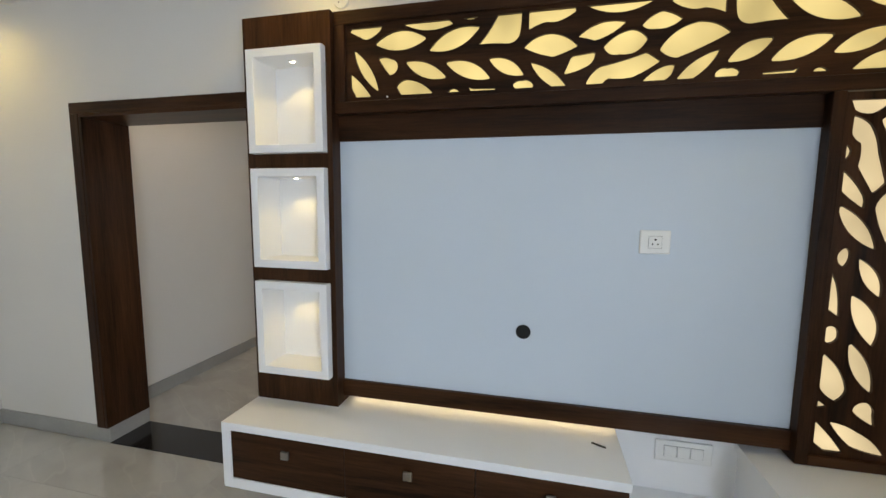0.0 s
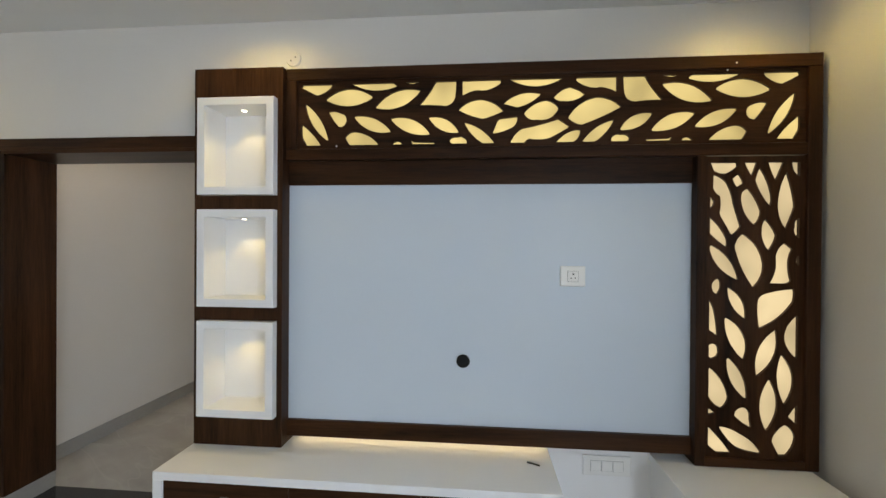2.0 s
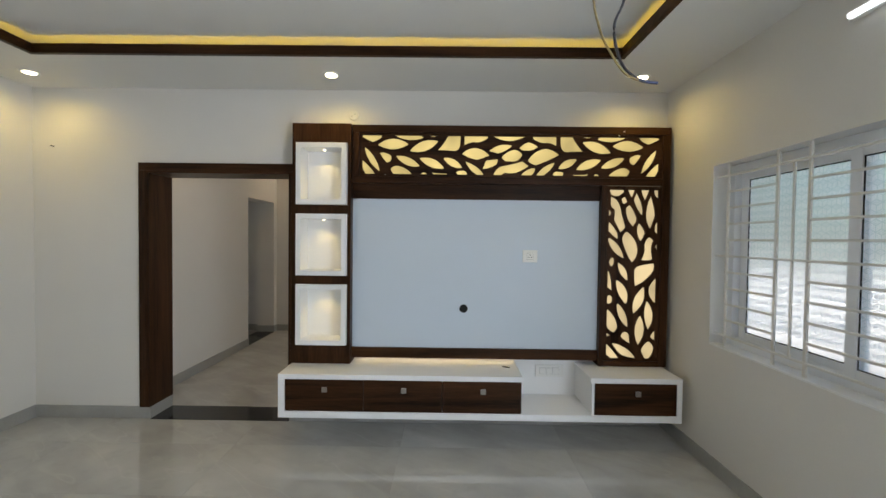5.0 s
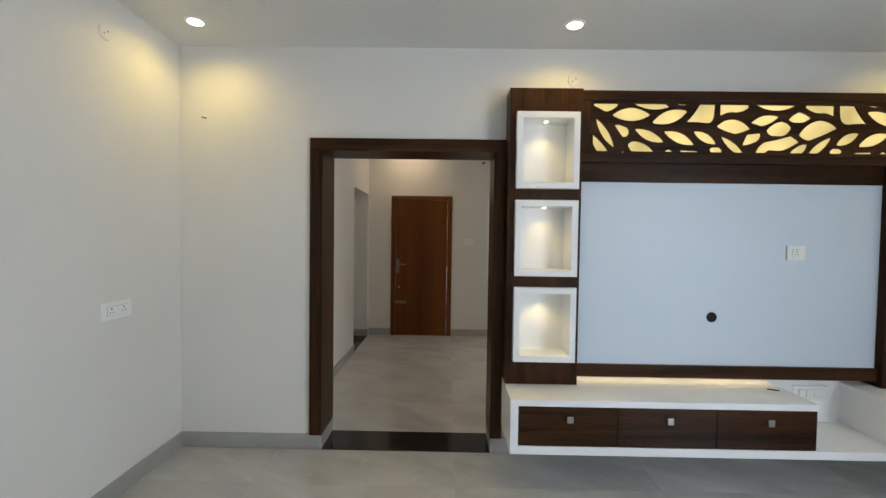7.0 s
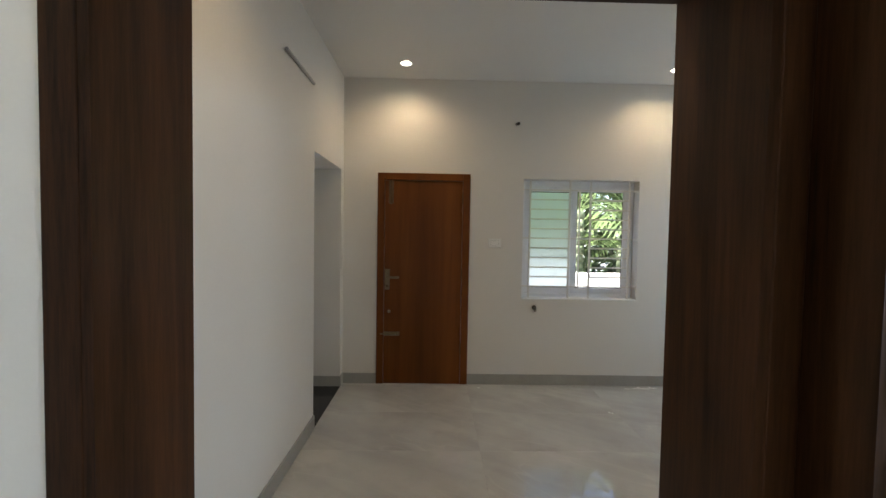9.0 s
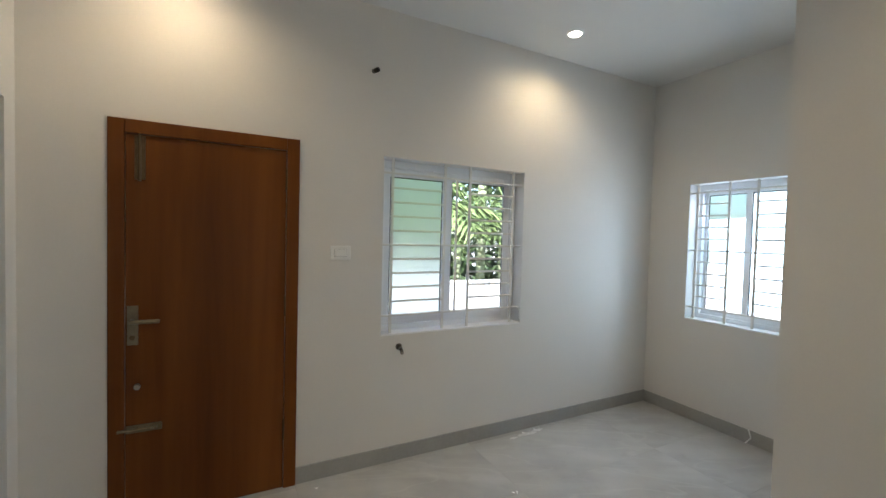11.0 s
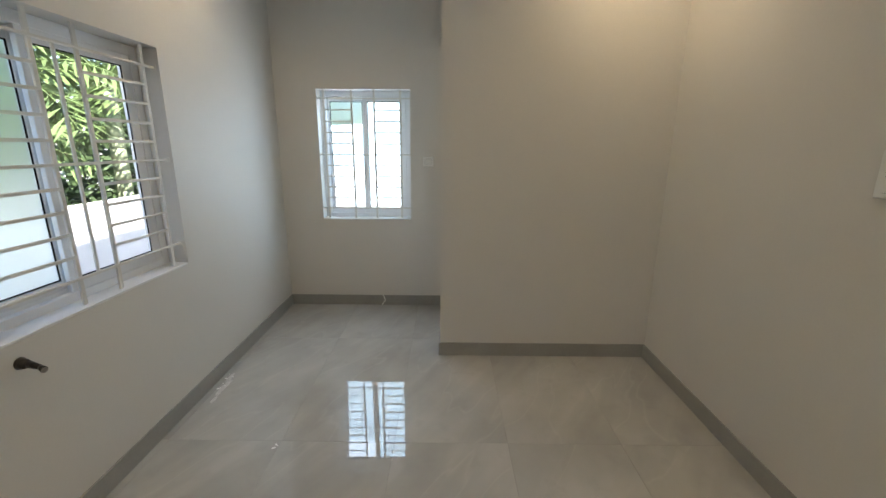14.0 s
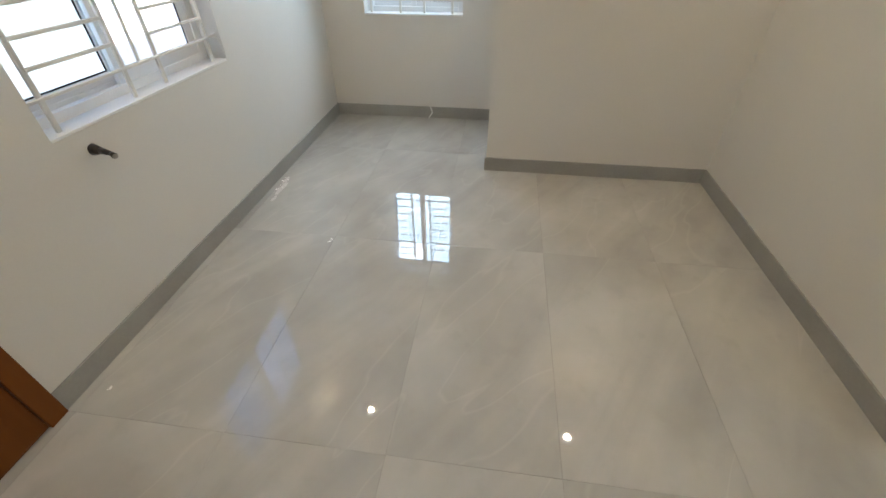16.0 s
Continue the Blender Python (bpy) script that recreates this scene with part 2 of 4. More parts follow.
M_LAMP_HALL = glow("lit hall lamp diffuser", (1.0, 0.9, 0.7), 4.0)
M_TUBE = glow("lit led tube", (0.85, 0.95, 1.0), 0.6)
M_RENDER = surface("white rendered compound wall", (0.78, 0.77, 0.74), 0.8, 0.06, 3, 0.3, 60)
M_BLUSH = surface("weathered pinkish render", (0.68, 0.62, 0.61), 0.85, 0.12, 2, 0.3, 60)
M_DUST = surface("dried plaster dust", (0.56, 0.555, 0.54), 0.7, 0.15, 30, 0.2, 120)
M_EARTH = surface("pale concrete yard", (0.42, 0.4, 0.37), 0.95, 0.3, 2, 0.5, 20)
M_TRUNK = surface("pale green palm trunk", (0.3, 0.34, 0.2), 0.7, 0.25, 5, 0.4, 40)
M_FROND = surface("green palm frond", (0.115, 0.165, 0.05), 0.6, 0.45, 4)
M_HEDGE = surface("dark green leaves", (0.075, 0.12, 0.045), 0.6, 0.5, 3)
M_BLUEWIRE = surface("blue wire insulation", (0.025, 0.035, 0.09), 0.5, 0.1, 20)
M_YELLOWWIRE = surface("yellow wire insulation", (0.2, 0.15, 0.06), 0.5, 0.1, 20)
M_BLACKWIRE = surface("black wire insulation", (0.02, 0.02, 0.025), 0.5, 0.1, 20)


# ---- mesh helpers ----
ORIGIN = {}


def thing(name, at, label, category, group="", kind=""):
    ob = new(name)
    ob.empty_display_size = 0.05
    ob.location = at
    ORIGIN[name if ob.name == name else ob.name] = Vector(at)
    return tagged(ob, label, category, group, kind)


def part(name, bm, mat, parent=None, label="", smooth=False):
    """One mesh object. The bmesh is in world metres; it is moved to its thing's base."""
    base = ORIGIN.get(parent.name, Vector()) if parent else Vector()
    bmesh.ops.translate(bm, verts=bm.verts, vec=-base)
    me = bpy.data.meshes.new(name)
    bm.to_mesh(me)
    bm.free()
    me.materials.append(mat)
    if smooth:
        for f in me.polygons:
            f.use_smooth = True
    ob = new(name, me)
    if parent:
        ob.parent = parent
        ORIGIN[ob.name] = base
    if label:
        ob["label"] = label
    return ob


def slab(bm, x0, x1, y0, y1, z0, z1, bevel=0.0):
    """An upright box between two corners, its edges rounded by bevel."""
    m = Matrix.Translation(((x0 + x1) / 2, (y0 + y1) / 2, (z0 + z1) / 2)) @ Matrix.Diagonal((abs(x1 - x0), abs(y1 - y0), abs(z1 - z0), 1))
    made = bmesh.ops.create_cube(bm, size=1, matrix=m)
    if bevel:
        edges = list({e for v in made["verts"] for e in v.link_edges})
        bmesh.ops.bevel(bm, geom=edges, offset=bevel, segments=2, affect="EDGES", profile=0.5)
    return bm


def box(x0, x1, y0, y1, z0, z1, bevel=0.0):
    return slab(bmesh.new(), x0, x1, y0, y1, z0, z1, bevel)


def rod(bm, a, b, r, r2=None, seg=12):
    a, b = Vector(a), Vector(b)
    m = Matrix.Translation((a + b) / 2) @ (b - a).to_track_quat("Z", "Y").to_matrix().to_4x4()
    bmesh.ops.create_cone(bm, cap_ends=True, segments=seg, radius1=r, radius2=r if r2 is None else r2, depth=(b - a).length, matrix=m)
    return bm


def structure(name, bm, mat, label, category):
    return tagged(part(name, bm, mat), label, category, "", "structure")


def pierced(name, a0, a1, b0, b1, z0, z1, holes, along_x, label):
    """A wall from a0 to a1 and b0 to b1 thick, as one closed skin, with openings (from, to, bottom, top) through it."""
    cuts = sorted({a0, a1, *[h[0] for h in holes], *[h[1] for h in holes]})
    levels = sorted({z0, z1, *[h[2] for h in holes], *[h[3] for h in holes]})
    solid = {}
    for i in range(len(cuts) - 1):
        for k in range(len(levels) - 1):
            a, z = (cuts[i] + cuts[i + 1]) / 2, (levels[k] + levels[k + 1]) / 2
            solid[i, k] = not any(h[0] < a < h[1] and h[2] < z < h[3] for h in holes)
    bm = bmesh.new()
    made = {}

    def vert(i, side, k):
        key = (i, side, k)
        if key not in made:
            a, b, z = cuts[i], (b0, b1)[side], levels[k]
            made[key] = bm.verts.new((a, b, z) if along_x else (b, a, z))
        return made[key]

    for (i, k), full in solid.items():
        if not full:
            continue
        bm.faces.new([vert(i, 0, k), vert(i + 1, 0, k), vert(i + 1, 0, k + 1), vert(i, 0, k + 1)])
        bm.faces.new([vert(i, 1, k), vert(i, 1, k + 1), vert(i + 1, 1, k + 1), vert(i + 1, 1, k)])
        for di, dk, edge in ((-1, 0, ((i, k), (i, k + 1))), (1, 0, ((i + 1, k), (i + 1, k + 1))), (0, -1, ((i, k), (i + 1, k))), (0, 1, ((i, k + 1), (i + 1, k + 1)))):
            if not solid.get((i + di, k + dk)):
                (p, q), (u, w) = edge
                bm.faces.new([vert(p, 0, q), vert(u, 0, w), vert(u, 1, w), vert(p, 1, q)])
    bmesh.ops.recalc_face_normals(bm, faces=bm.faces)
    return structure(name, bm, M_WALL, label, "wall")


def wall_x(name, x0, x1, y0, y1, z1, holes, label):
    return pierced(name, x0, x1, y0, y1, 0.0, z1, holes, True, label)


def wall_y(name, x0, x1, y0, y1, z1, holes, label):
    return pierced(name, y0, y1, x0, x1, 0.0, z1, holes, False, label)


def frame_bars(bm, a0, a1, z0, z1, w, put, bevel=0.003):
    """Four bars of a rectangular frame; put(bm, a0, a1, z0, z1) lays one bar."""
    put(bm, a0, a0 + w, z0, z1)
    put(bm, a1 - w, a1, z0, z1)
    put(bm, a0 + w, a1 - w, z0, z0 + w)
    put(bm, a0 + w, a1 - w, z1 - w, z1)
    return bm


# ---- structure ----
BACK = -5.3          # rear wall of the living room
WT = 0.255           # back face of the television wall
FARY = 3.335         # far wall of the hall
LX, RX = 0.67, 5.153  # hall's side walls
RLIV = 5.302         # living room's window wall
CEIL, HCEIL = 2.781, 3.02
DX0, DX1, DZ = 0.995, 2.166, 2.076  # cased opening
W1 = (-2.4, -0.606, 0.851, 2.073)
W2 = (2.453, 3.615, 0.865, 2.065)
W3 = (2.116, 2.962, 0.871, 2.056)
OPN = (2.365, 3.235, 2.112)

wall_x("wall_television", -0.23, RLIV + 0.23, 0.0, WT, 3.1, [(DX0 - 0.02, DX1 + 0.02, 0.0, DZ + 0.02)], "cream-white painted wall behind the television unit")
wall_y("wall_living_west", -0.23, 0.0, BACK, 0.0, 3.1, [], "plain cream-white painted living room wall")
# rear hole is unseen, cut only for the area lamp's daylight
wall_y("wall_living_east", RLIV, RLIV + 0.23, BACK, 0.0, 3.1, [(-4.65, -3.15, 0.851, 2.073), W1], "cream-white painted wall with a barred window")
wall_x("wall_living_south", -0.23, RLIV + 0.23, BACK - 0.23, BACK, 3.1, [], "plain cream-white painted rear wall")
wall_y("wall_hall_west", LX - 0.275, LX, WT, FARY, 3.1, [(OPN[0], OPN[1], 0.0, OPN[2])], "cream-white painted hall wall with a doorway opening")
# first hole is unseen, added to let sky light into the passage
wall_x("wall_hall_north", -1.6, RX + 0.23, FARY, FARY + 0.23, 3.1, [(-1.35, -0.2, 0.9, 2.05), (1.03, 1.9, 0.0, 2.08), W2], "cream-white painted hall wall with a door and window")
wall_y("wall_hall_east", RX, RX + 0.23, WT, FARY, 3.1, [W3], "cream-white painted hall wall with a narrow barred window")
structure("wall_hall_block", box(4.13, RX, WT, 1.818, 0, 3.1), M_WALL, "cream-white painted wall block jutting into the hall", "wall")
wall_y("wall_passage_west", -1.6, -1.45, WT, FARY, 3.1, [], "plain white passage wall")
wall_x("wall_passage_south", -1.45, LX - 0.275, 1.0, 1.15, 3.1, [], "plain white passage wall")

# ceilings: hall slab, living room border with a raised tray
structure("ceiling_hall", box(-1.6, RX + 0.23, WT, FARY + 0.23, HCEIL, HCEIL + 0.15), M_CEIL, "flat white painted hall ceiling", "ceiling")
CX0, CX1, CY0, CY1 = 0.655, 4.65, -4.65, -0.65
bm = bmesh.new()
slab(bm, 0, RLIV, CY1 + 0.012, 0, CEIL, CEIL + 0.02)
slab(bm, 0, RLIV, BACK, CY0 - 0.012, CEIL, CEIL + 0.02)
slab(bm, 0, CX0 - 0.012, CY0 - 0.012, CY1 + 0.012, CEIL, CEIL + 0.02)
slab(bm, CX1 + 0.012, RLIV, CY0 - 0.012, CY1 + 0.012, CEIL, CEIL + 0.02)
structure("ceiling_border", bm, M_CEIL, "dropped white gypsum ceiling border with downlights", "ceiling")
structure("ceiling_tray", box(-0.2, RLIV + 0.2, BACK, 0, 2.9, 3.1), M_CEIL, "raised white tray ceiling lit by cove strip", "ceiling")
# unseen slab over the rooms, added to block sun and sky
structure("roof", box(-1.9, RLIV + 0.5, BACK - 0.6, FARY + 0.5, 3.17, 3.3), M_CEIL, "unseen flat roof slab, added to keep the sun out", "roof")


def ring(bm, x0, x1, y0, y1, z0, z1, w, bevel=0.0):
    slab(bm, x0, x1, y1 - w, y1, z0, z1, bevel)
    slab(bm, x0, x1, y0, y0 + w, z0, z1, bevel)
    slab(bm, x0, x0 + w, y0 + w, y1 - w, z0, z1, bevel)
    slab(bm, x1 - w, x1, y0 + w, y1 - w, z0, z1, bevel)
    return bm


bm = ring(bmesh.new(), CX0 - 0.011, CX1 + 0.011, CY0 - 0.011, CY1 + 0.011, CEIL - 0.003, 2.842, 0.022)
ring(bm, CX0 - 0.014, CX1 + 0.014, CY0 - 0.014, CY1 + 0.014, CEIL - 0.005, CEIL - 0.0005, 0.03)
structure("trim_cove", bm, M_WALNUT_X, "dark walnut moulding round the ceiling tray", "trim")
led = thing("led_cove_strip", (CX0, CY0, 2.81), "glowing yellow LED strip hidden behind the ceiling moulding", "led strip")
part("strip", ring(bmesh.new(), CX0 - 0.026, CX1 + 0.026, CY0 - 0.026, CY1 + 0.026, 2.803, 2.815, 0.012), M_COVE, led)

# skirtings
SK, SH = 0.012, 0.104


def skirt(name, x0, x1, y0, y1):
    structure(name, box(x0, x1, y0, y1, 0, SH, 0.002), M_SKIRT, "grey porcelain tile skirting along the wall", "skirting")


skirt("baseboard_television", SK, DX0 - 0.02, -SK, 0)
skirt("baseboard_television_east", DX1 + 0.02, RLIV - SK, -SK, 0)
skirt("baseboard_living_west", 0, SK, BACK, 0)
skirt("baseboard_living_east", RLIV - SK, RLIV, BACK, 0)
skirt("baseboard_jamb_west", DX0 - 0.02, DX0 - 0.002, -SK, WT + SK)
skirt("baseboard_jamb_east", DX1 + 0.002, DX1 + 0.02, -SK, WT + SK)
skirt("baseboard_hall_south_west", LX, DX0 - 0.02, WT, WT + SK)
skirt("baseboard_hall_south", DX1 + 0.02, 4.13, WT, WT + SK)
skirt("baseboard_hall_west", LX, LX + SK, WT, OPN[0])
skirt("baseboard_hall_west_end", LX - 0.275, LX + SK, OPN[1] - SK, OPN[1])
skirt("baseboard_hall_corner", LX, LX + SK, OPN[1], FARY)
skirt("baseboard_hall_north_west", LX + SK, 1.009, FARY - SK, FARY)
skirt("baseboard_hall_north", 1.921, RX, FARY - SK, FARY)
skirt("baseboard_hall_east", RX - SK, RX, 1.818, FARY - SK)
skirt("baseboard_block_north", 4.13 - SK, RX - SK, 1.818, 1.818 + SK)
skirt("baseboard_block_west", 4.13 - SK, 4.13, WT + SK, 1.818)
skirt("baseboard_passage_north", -1.45, LX - 0.275, FARY - SK, FARY)

structure("threshold_living", box(DX0 - 0.002, DX1 + 0.002, -0.018, WT + 0.005, -0.02, 0.004, 0.001), M_GRANITE, "black polished granite threshold in the cased opening", "threshold")
structure("threshold_passage", box(LX - 0.275, LX + 0.005, OPN[0], OPN[1] - SK, -0.02, 0.004, 0.001), M_GRANITE, "black polished granite threshold in the passage opening", "threshold")

# walnut casing of the opening between the rooms
casing = thing("door_casing", (DX0, 0, 0), "dark walnut casing lining the wide doorless opening", "door casing", "", "structure")
part("jamb", box(DX0 - 0.02, DX0, -0.028, WT + 0.012, SH, DZ), M_WALNUT_Z, casing)
part("jamb", box(DX1, DX1 + 0.02, -0.028, WT + 0.012, SH, DZ), M_WALNUT_Z, casing)
part("head_lining", box(DX0 - 0.02, DX1 + 0.02, -0.028, WT + 0.012, DZ, DZ + 0.02), M_WALNUT_X, casing)
part("architrave", box(0.909, DX0 - 0.02, -0.03, 0, SH, DZ + 0.02, 0.003), M_WALNUT_Z, casing)
part("architrave", box(DX1 + 0.02, 2.2455, -0.03, 0, SH, DZ + 0.02, 0.003), M_WALNUT_Z, casing)
part("architrave_head", box(0.909, 2.2455, -0.03, 0, DZ + 0.02, 2.161, 0.003), M_WALNUT_X, casing)
part("back_architrave", box(0.909, DX0 - 0.02, WT, WT + 0.014, SH, DZ + 0.02, 0.003), M_WALNUT_Z, casing)
part("back_architrave", box(DX1 + 0.02, 2.252, WT, WT + 0.014, SH, DZ + 0.02, 0.003), M_WALNUT_Z, casing)
part("back_architrave_head", box(0.909, 2.252, WT, WT + 0.014, DZ + 0.02, 2.161, 0.003), M_WALNUT_X, casing)


# ---- windows ----
def etching(lay, a0, a1, z0, z1, d, parent):
    """A tumbling-block pattern of fine etched lines on the glass: three striped rhombi to each cell."""
    def middle(a, z):
        probe = lay(bmesh.new(), a - 0.5, a + 0.5, d, d + 0.0002, z - 0.5, z + 0.5, 0)
        c = sum((v.co for v in probe.verts), Vector()) / 8
        probe.free()
        return c

    zero = middle(0, 0)
    along, upward = middle(1, 0) - zero, middle(0, 1) - zero
    bm = bmesh.new()
    side = 0.03
    step = side * math.sqrt(3)
    for row in range(int((z1 - z0) / (1.5 * side))):
        for col in range(int((a1 - a0) / step) + 1):
            c = Vector((a0 + step * (col + 0.25 + 0.5 * (row % 2)), z1 - side - row * 1.5 * side))
            for k, width in ((0, 0.0038), (1, 0.0024), (2, 0.0038)):
                u = Vector((math.cos(radians(90 + 120 * k)), math.sin(radians(90 + 120 * k)))) * side
                w = Vector((math.cos(radians(210 + 120 * k)), math.sin(radians(210 + 120 * k)))) * side
                n = u.normalized() * width
                for f in (0.2, 0.5, 0.8):
                    p, q = c + u * f + w * 0.08, c + u * f + w * 0.92
                    if a0 < min(p.x, q.x) and max(p.x, q.x) < a1 and z0 < min(p.y, q.y):
                        bm.faces.new([bm.verts.new(zero + along * v.x + upward * v.y) for v in (p - n, q - n, q + n, p + n)])
    part("etched_pattern", bm, M_ETCH, parent, "fine etched block pattern")


def window(name, label, lay, span, verticals, thin, panes, at, ends, etched=0.0, stile=0.06):
    """A barred sliding window. lay(bm, a0, a1, d0, d1, z0, z1, bevel) lays a box: a along the wall, d into it."""
    a0, a1, z0, z1 = span
    win = thing(name, at, label, "window", "", "structure")
    bm = bmesh.new()
    put = lambda b, p, q, r, s: lay(b, p, q, 0.115, 0.19, r, s, 0.003)
    part("window_frame", frame_bars(bm, a0, a1, z0, z1, 0.05, put), M_UPVC, win, "white upvc window frame")
    part("track", lay(lay(bmesh.new(), a0 + 0.05, a1 - 0.05, 0.145, 0.149, z0 + 0.05, z0 + 0.068, 0), a0 + 0.05, a1 - 0.05, 0.17, 0.174, z0 + 0.05, z0 + 0.068, 0), M_UPVC, win)
    part("window_sill", lay(bmesh.new(), a0 + 0.001, a1 - 0.001, 0.0, 0.115, z0, z0 + 0.012, 0.003), M_REVEAL, win, "white painted sill")
    for b0, b1, d0, mat, note in panes:
        put = lambda b, p, q, r, s: lay(b, p, q, d0, d0 + 0.024, r, s, 0.003)
        sash = part("sash", frame_bars(bmesh.new(), b0, b1, z0 + 0.045, z1 - 0.045, stile, put), M_UPVC, win)
        pane = part("pane", lay(bmesh.new(), b0 + stile - 0.01, b1 - stile + 0.01, d0 + 0.01, d0 + 0.015, z0 + stile + 0.035, z1 - stile - 0.035, 0), mat, sash, note)
        pane.visible_shadow = False
        if mat is M_FINE and etched:
            etching(lay, b0 + stile, b1 - stile, z0 + 0.045 + stile + etched * (z1 - z0), z1 - 0.045 - stile, d0 + 0.008, sash)
        gas = lambda b, p, q, r, s: lay(b, p, q, d0 + 0.006, d0 + 0.0095, r, s, 0)
        part("gasket", frame_bars(bmesh.new(), b0 + stile - 0.004, b1 - stile + 0.004, z0 + 0.041 + stile, z1 - 0.041 - stile, 0.01, gas), M_BLACK, sash, "black rubber gasket")
    top, low = ends
    mid = (top + low) / 2
    for a in verticals:
        part("upright_bar", lay(bmesh.new(), a - 0.0095, a + 0.0095, 0.03, 0.042, z0 + 0.012, z1, 0.002), M_GRILLE, win)
    for thin in thin:
        part("thin_upright_bar", lay(bmesh.new(), thin - 0.007, thin + 0.007, 0.032, 0.042, low, top, 0.002), M_GRILLE, win)
    for z in (top, mid, low):
        part("long_bar", lay(bmesh.new(), a0, a1, 0.026, 0.038, z - 0.0065, z + 0.0065, 0.003), M_GRILLE, win)
    v = sorted(verticals)
    for k in range(1, 10):
        if k == 5:
            continue
        z = low + (top - low) * k / 10
        for p, q in zip(v[::2], v[1::2]):
            part("short_bar", lay(bmesh.new(), p, q, 0.028, 0.038, z - 0.007, z + 0.007, 0.003), M_GRILLE, win)
    for a, sgn in ((a0, 1), (a1, -1)):
        for z in (top, mid, low):
            part("fixing_plate", lay(bmesh.new(), a, a + sgn * 0.004, 0.018, 0.048, z - 0.015, z + 0.015, 0), M_GRILLE, win)
    return win


lay_north = lambda b, p, q, d0, d1, r, s, bev: slab(b, p, q, FARY + d0, FARY + d1, r, s, bev)
lay_hall = lambda b, p, q, d0, d1, r, s, bev: slab(b, RX + d0, RX + d1, p, q, r, s, bev)
lay_living = lambda b, p, q, d0, d1, r, s, bev: slab(b, RLIV + d0, RLIV + d1, p, q, r, s, bev)
window("window_1", "white barred sliding window with patterned frosted glass", lay_living, W1, (-2.33, -1.93, -1.72, -1.32, -1.112, -0.71), (-1.825, -1.22),
       [(W1[0] + 0.045, -1.435, 0.122, M_FINE, "patterned frosted glass"), (-1.5, W1[1] - 0.055, 0.158, M_FINE, "patterned frosted glass")], (RLIV, W1[0], W1[2]), (1.992, 0.933), 0.03)
window("window_2", "white barred sliding window with one frosted and one clear pane", lay_north, W2, (2.53, 2.93, 3.14, 3.535), (3.03,),
       [(W2[0] + 0.045, 3.035, 0.158, M_FROST, "frosted glass"), (2.975, W2[1] - 0.045, 0.122, M_CLEAR, "clear glass")], (W2[0], FARY, W2[2]), (1.965, 0.997))
window("window_3", "narrow white barred sliding window with frosted glass", lay_hall, W3, (2.208, 2.447, 2.653, 2.908), (),
       [(W3[0] + 0.05, 2.572, 0.122, M_FINE, "frosted glass"), (2.535, W3[1] - 0.03, 0.158, M_FINE, "patterned frosted glass")], (RX, W3[0], W3[2]), (1.981, 0.981), 0.0, 0.045)

bent = bpy.data.objects["window_2"]


# ---- hall door ----
door = thing("door_1", (1.009, FARY, 0), "closed reddish teak door with steel lever handle", "door", "", "structure")
bm = bmesh.new()
for a, b in ((1.009, 1.079), (1.85, 1.921)):
    slab(bm, a, b, FARY - 0.02, FARY + 0.1, 0, 2.1, 0.004)
slab(bm, 1.079, 1.85, FARY - 0.02, FARY + 0.1, 2.03, 2.1, 0.004)
part("door_frame", bm, M_TEAK, door)
leaf = part("door_leaf", box(1.081, 1.848, FARY - 0.008, FARY + 0.03, 0.012, 2.028, 0.003), M_TEAK, door)
part("sill_board", box(1.079, 1.85, FARY + 0.0, FARY + 0.03, 0, 0.011), M_TEAK, door)
FY = FARY - 0.008
bm = box(1.088, 1.136, FY - 0.008, FY, 0.945, 1.15, 0.003)
handle = part("handle_plate", bm, M_NICKEL, leaf, "aged satin nickel plate")
bm = rod(bmesh.new(), (1.112, FY - 0.008, 1.072), (1.112, FY - 0.055, 1.072), 0.011)
slab(bm, 1.102, 1.235, FY - 0.062, FY - 0.046, 1.062, 1.083, 0.006)
part("lever", bm, M_NICKEL, leaf, "satin nickel lever handle")
part("keyhole", rod(bmesh.new(), (1.112, FY - 0.013, 0.985), (1.112, FY - 0.005, 0.985), 0.013), M_BRASS, leaf)
bm = box(1.12, 1.165, FY - 0.012, FY, 1.8, 2.02, 0.003)
rod(bm, (1.142, FY - 0.018, 1.79), (1.142, FY - 0.018, 2.03), 0.008)
part("tower_bolt", bm, M_BRASS, leaf, "upright brass tower bolt")
bm = box(1.085, 1.24, FY - 0.012, FY, 0.485, 0.525, 0.003)
rod(bm, (1.05, FY - 0.018, 0.505), (1.22, FY - 0.018, 0.505), 0.008)
rod(bm, (1.2, FY - 0.018, 0.505), (1.2, FY - 0.045, 0.505), 0.005)
part("sliding_bolt", bm, M_NICKEL, leaf, "dull brass sliding bolt")
part("door_stop", rod(rod(bmesh.new(), (1.136, FY, 0.735), (1.136, FY - 0.025, 0.735), 0.006), (1.136, FY - 0.025, 0.735), (1.136, FY - 0.04, 0.732), 0.014), M_STEEL, leaf, "small round steel knob")
for z in (0.3, 1.05, 1.8):
    part("hinge", rod(bmesh.new(), (1.849, FARY - 0.014, z), (1.849, FARY - 0.014, z + 0.12), 0.007), M_BRASS, door)

# ---- television unit ----
unit = thing("television_unit", (2.246, 0, 0.539), "dark walnut wall unit with backlit leaf-cut panels", "tv unit")
UX1 = 5.267
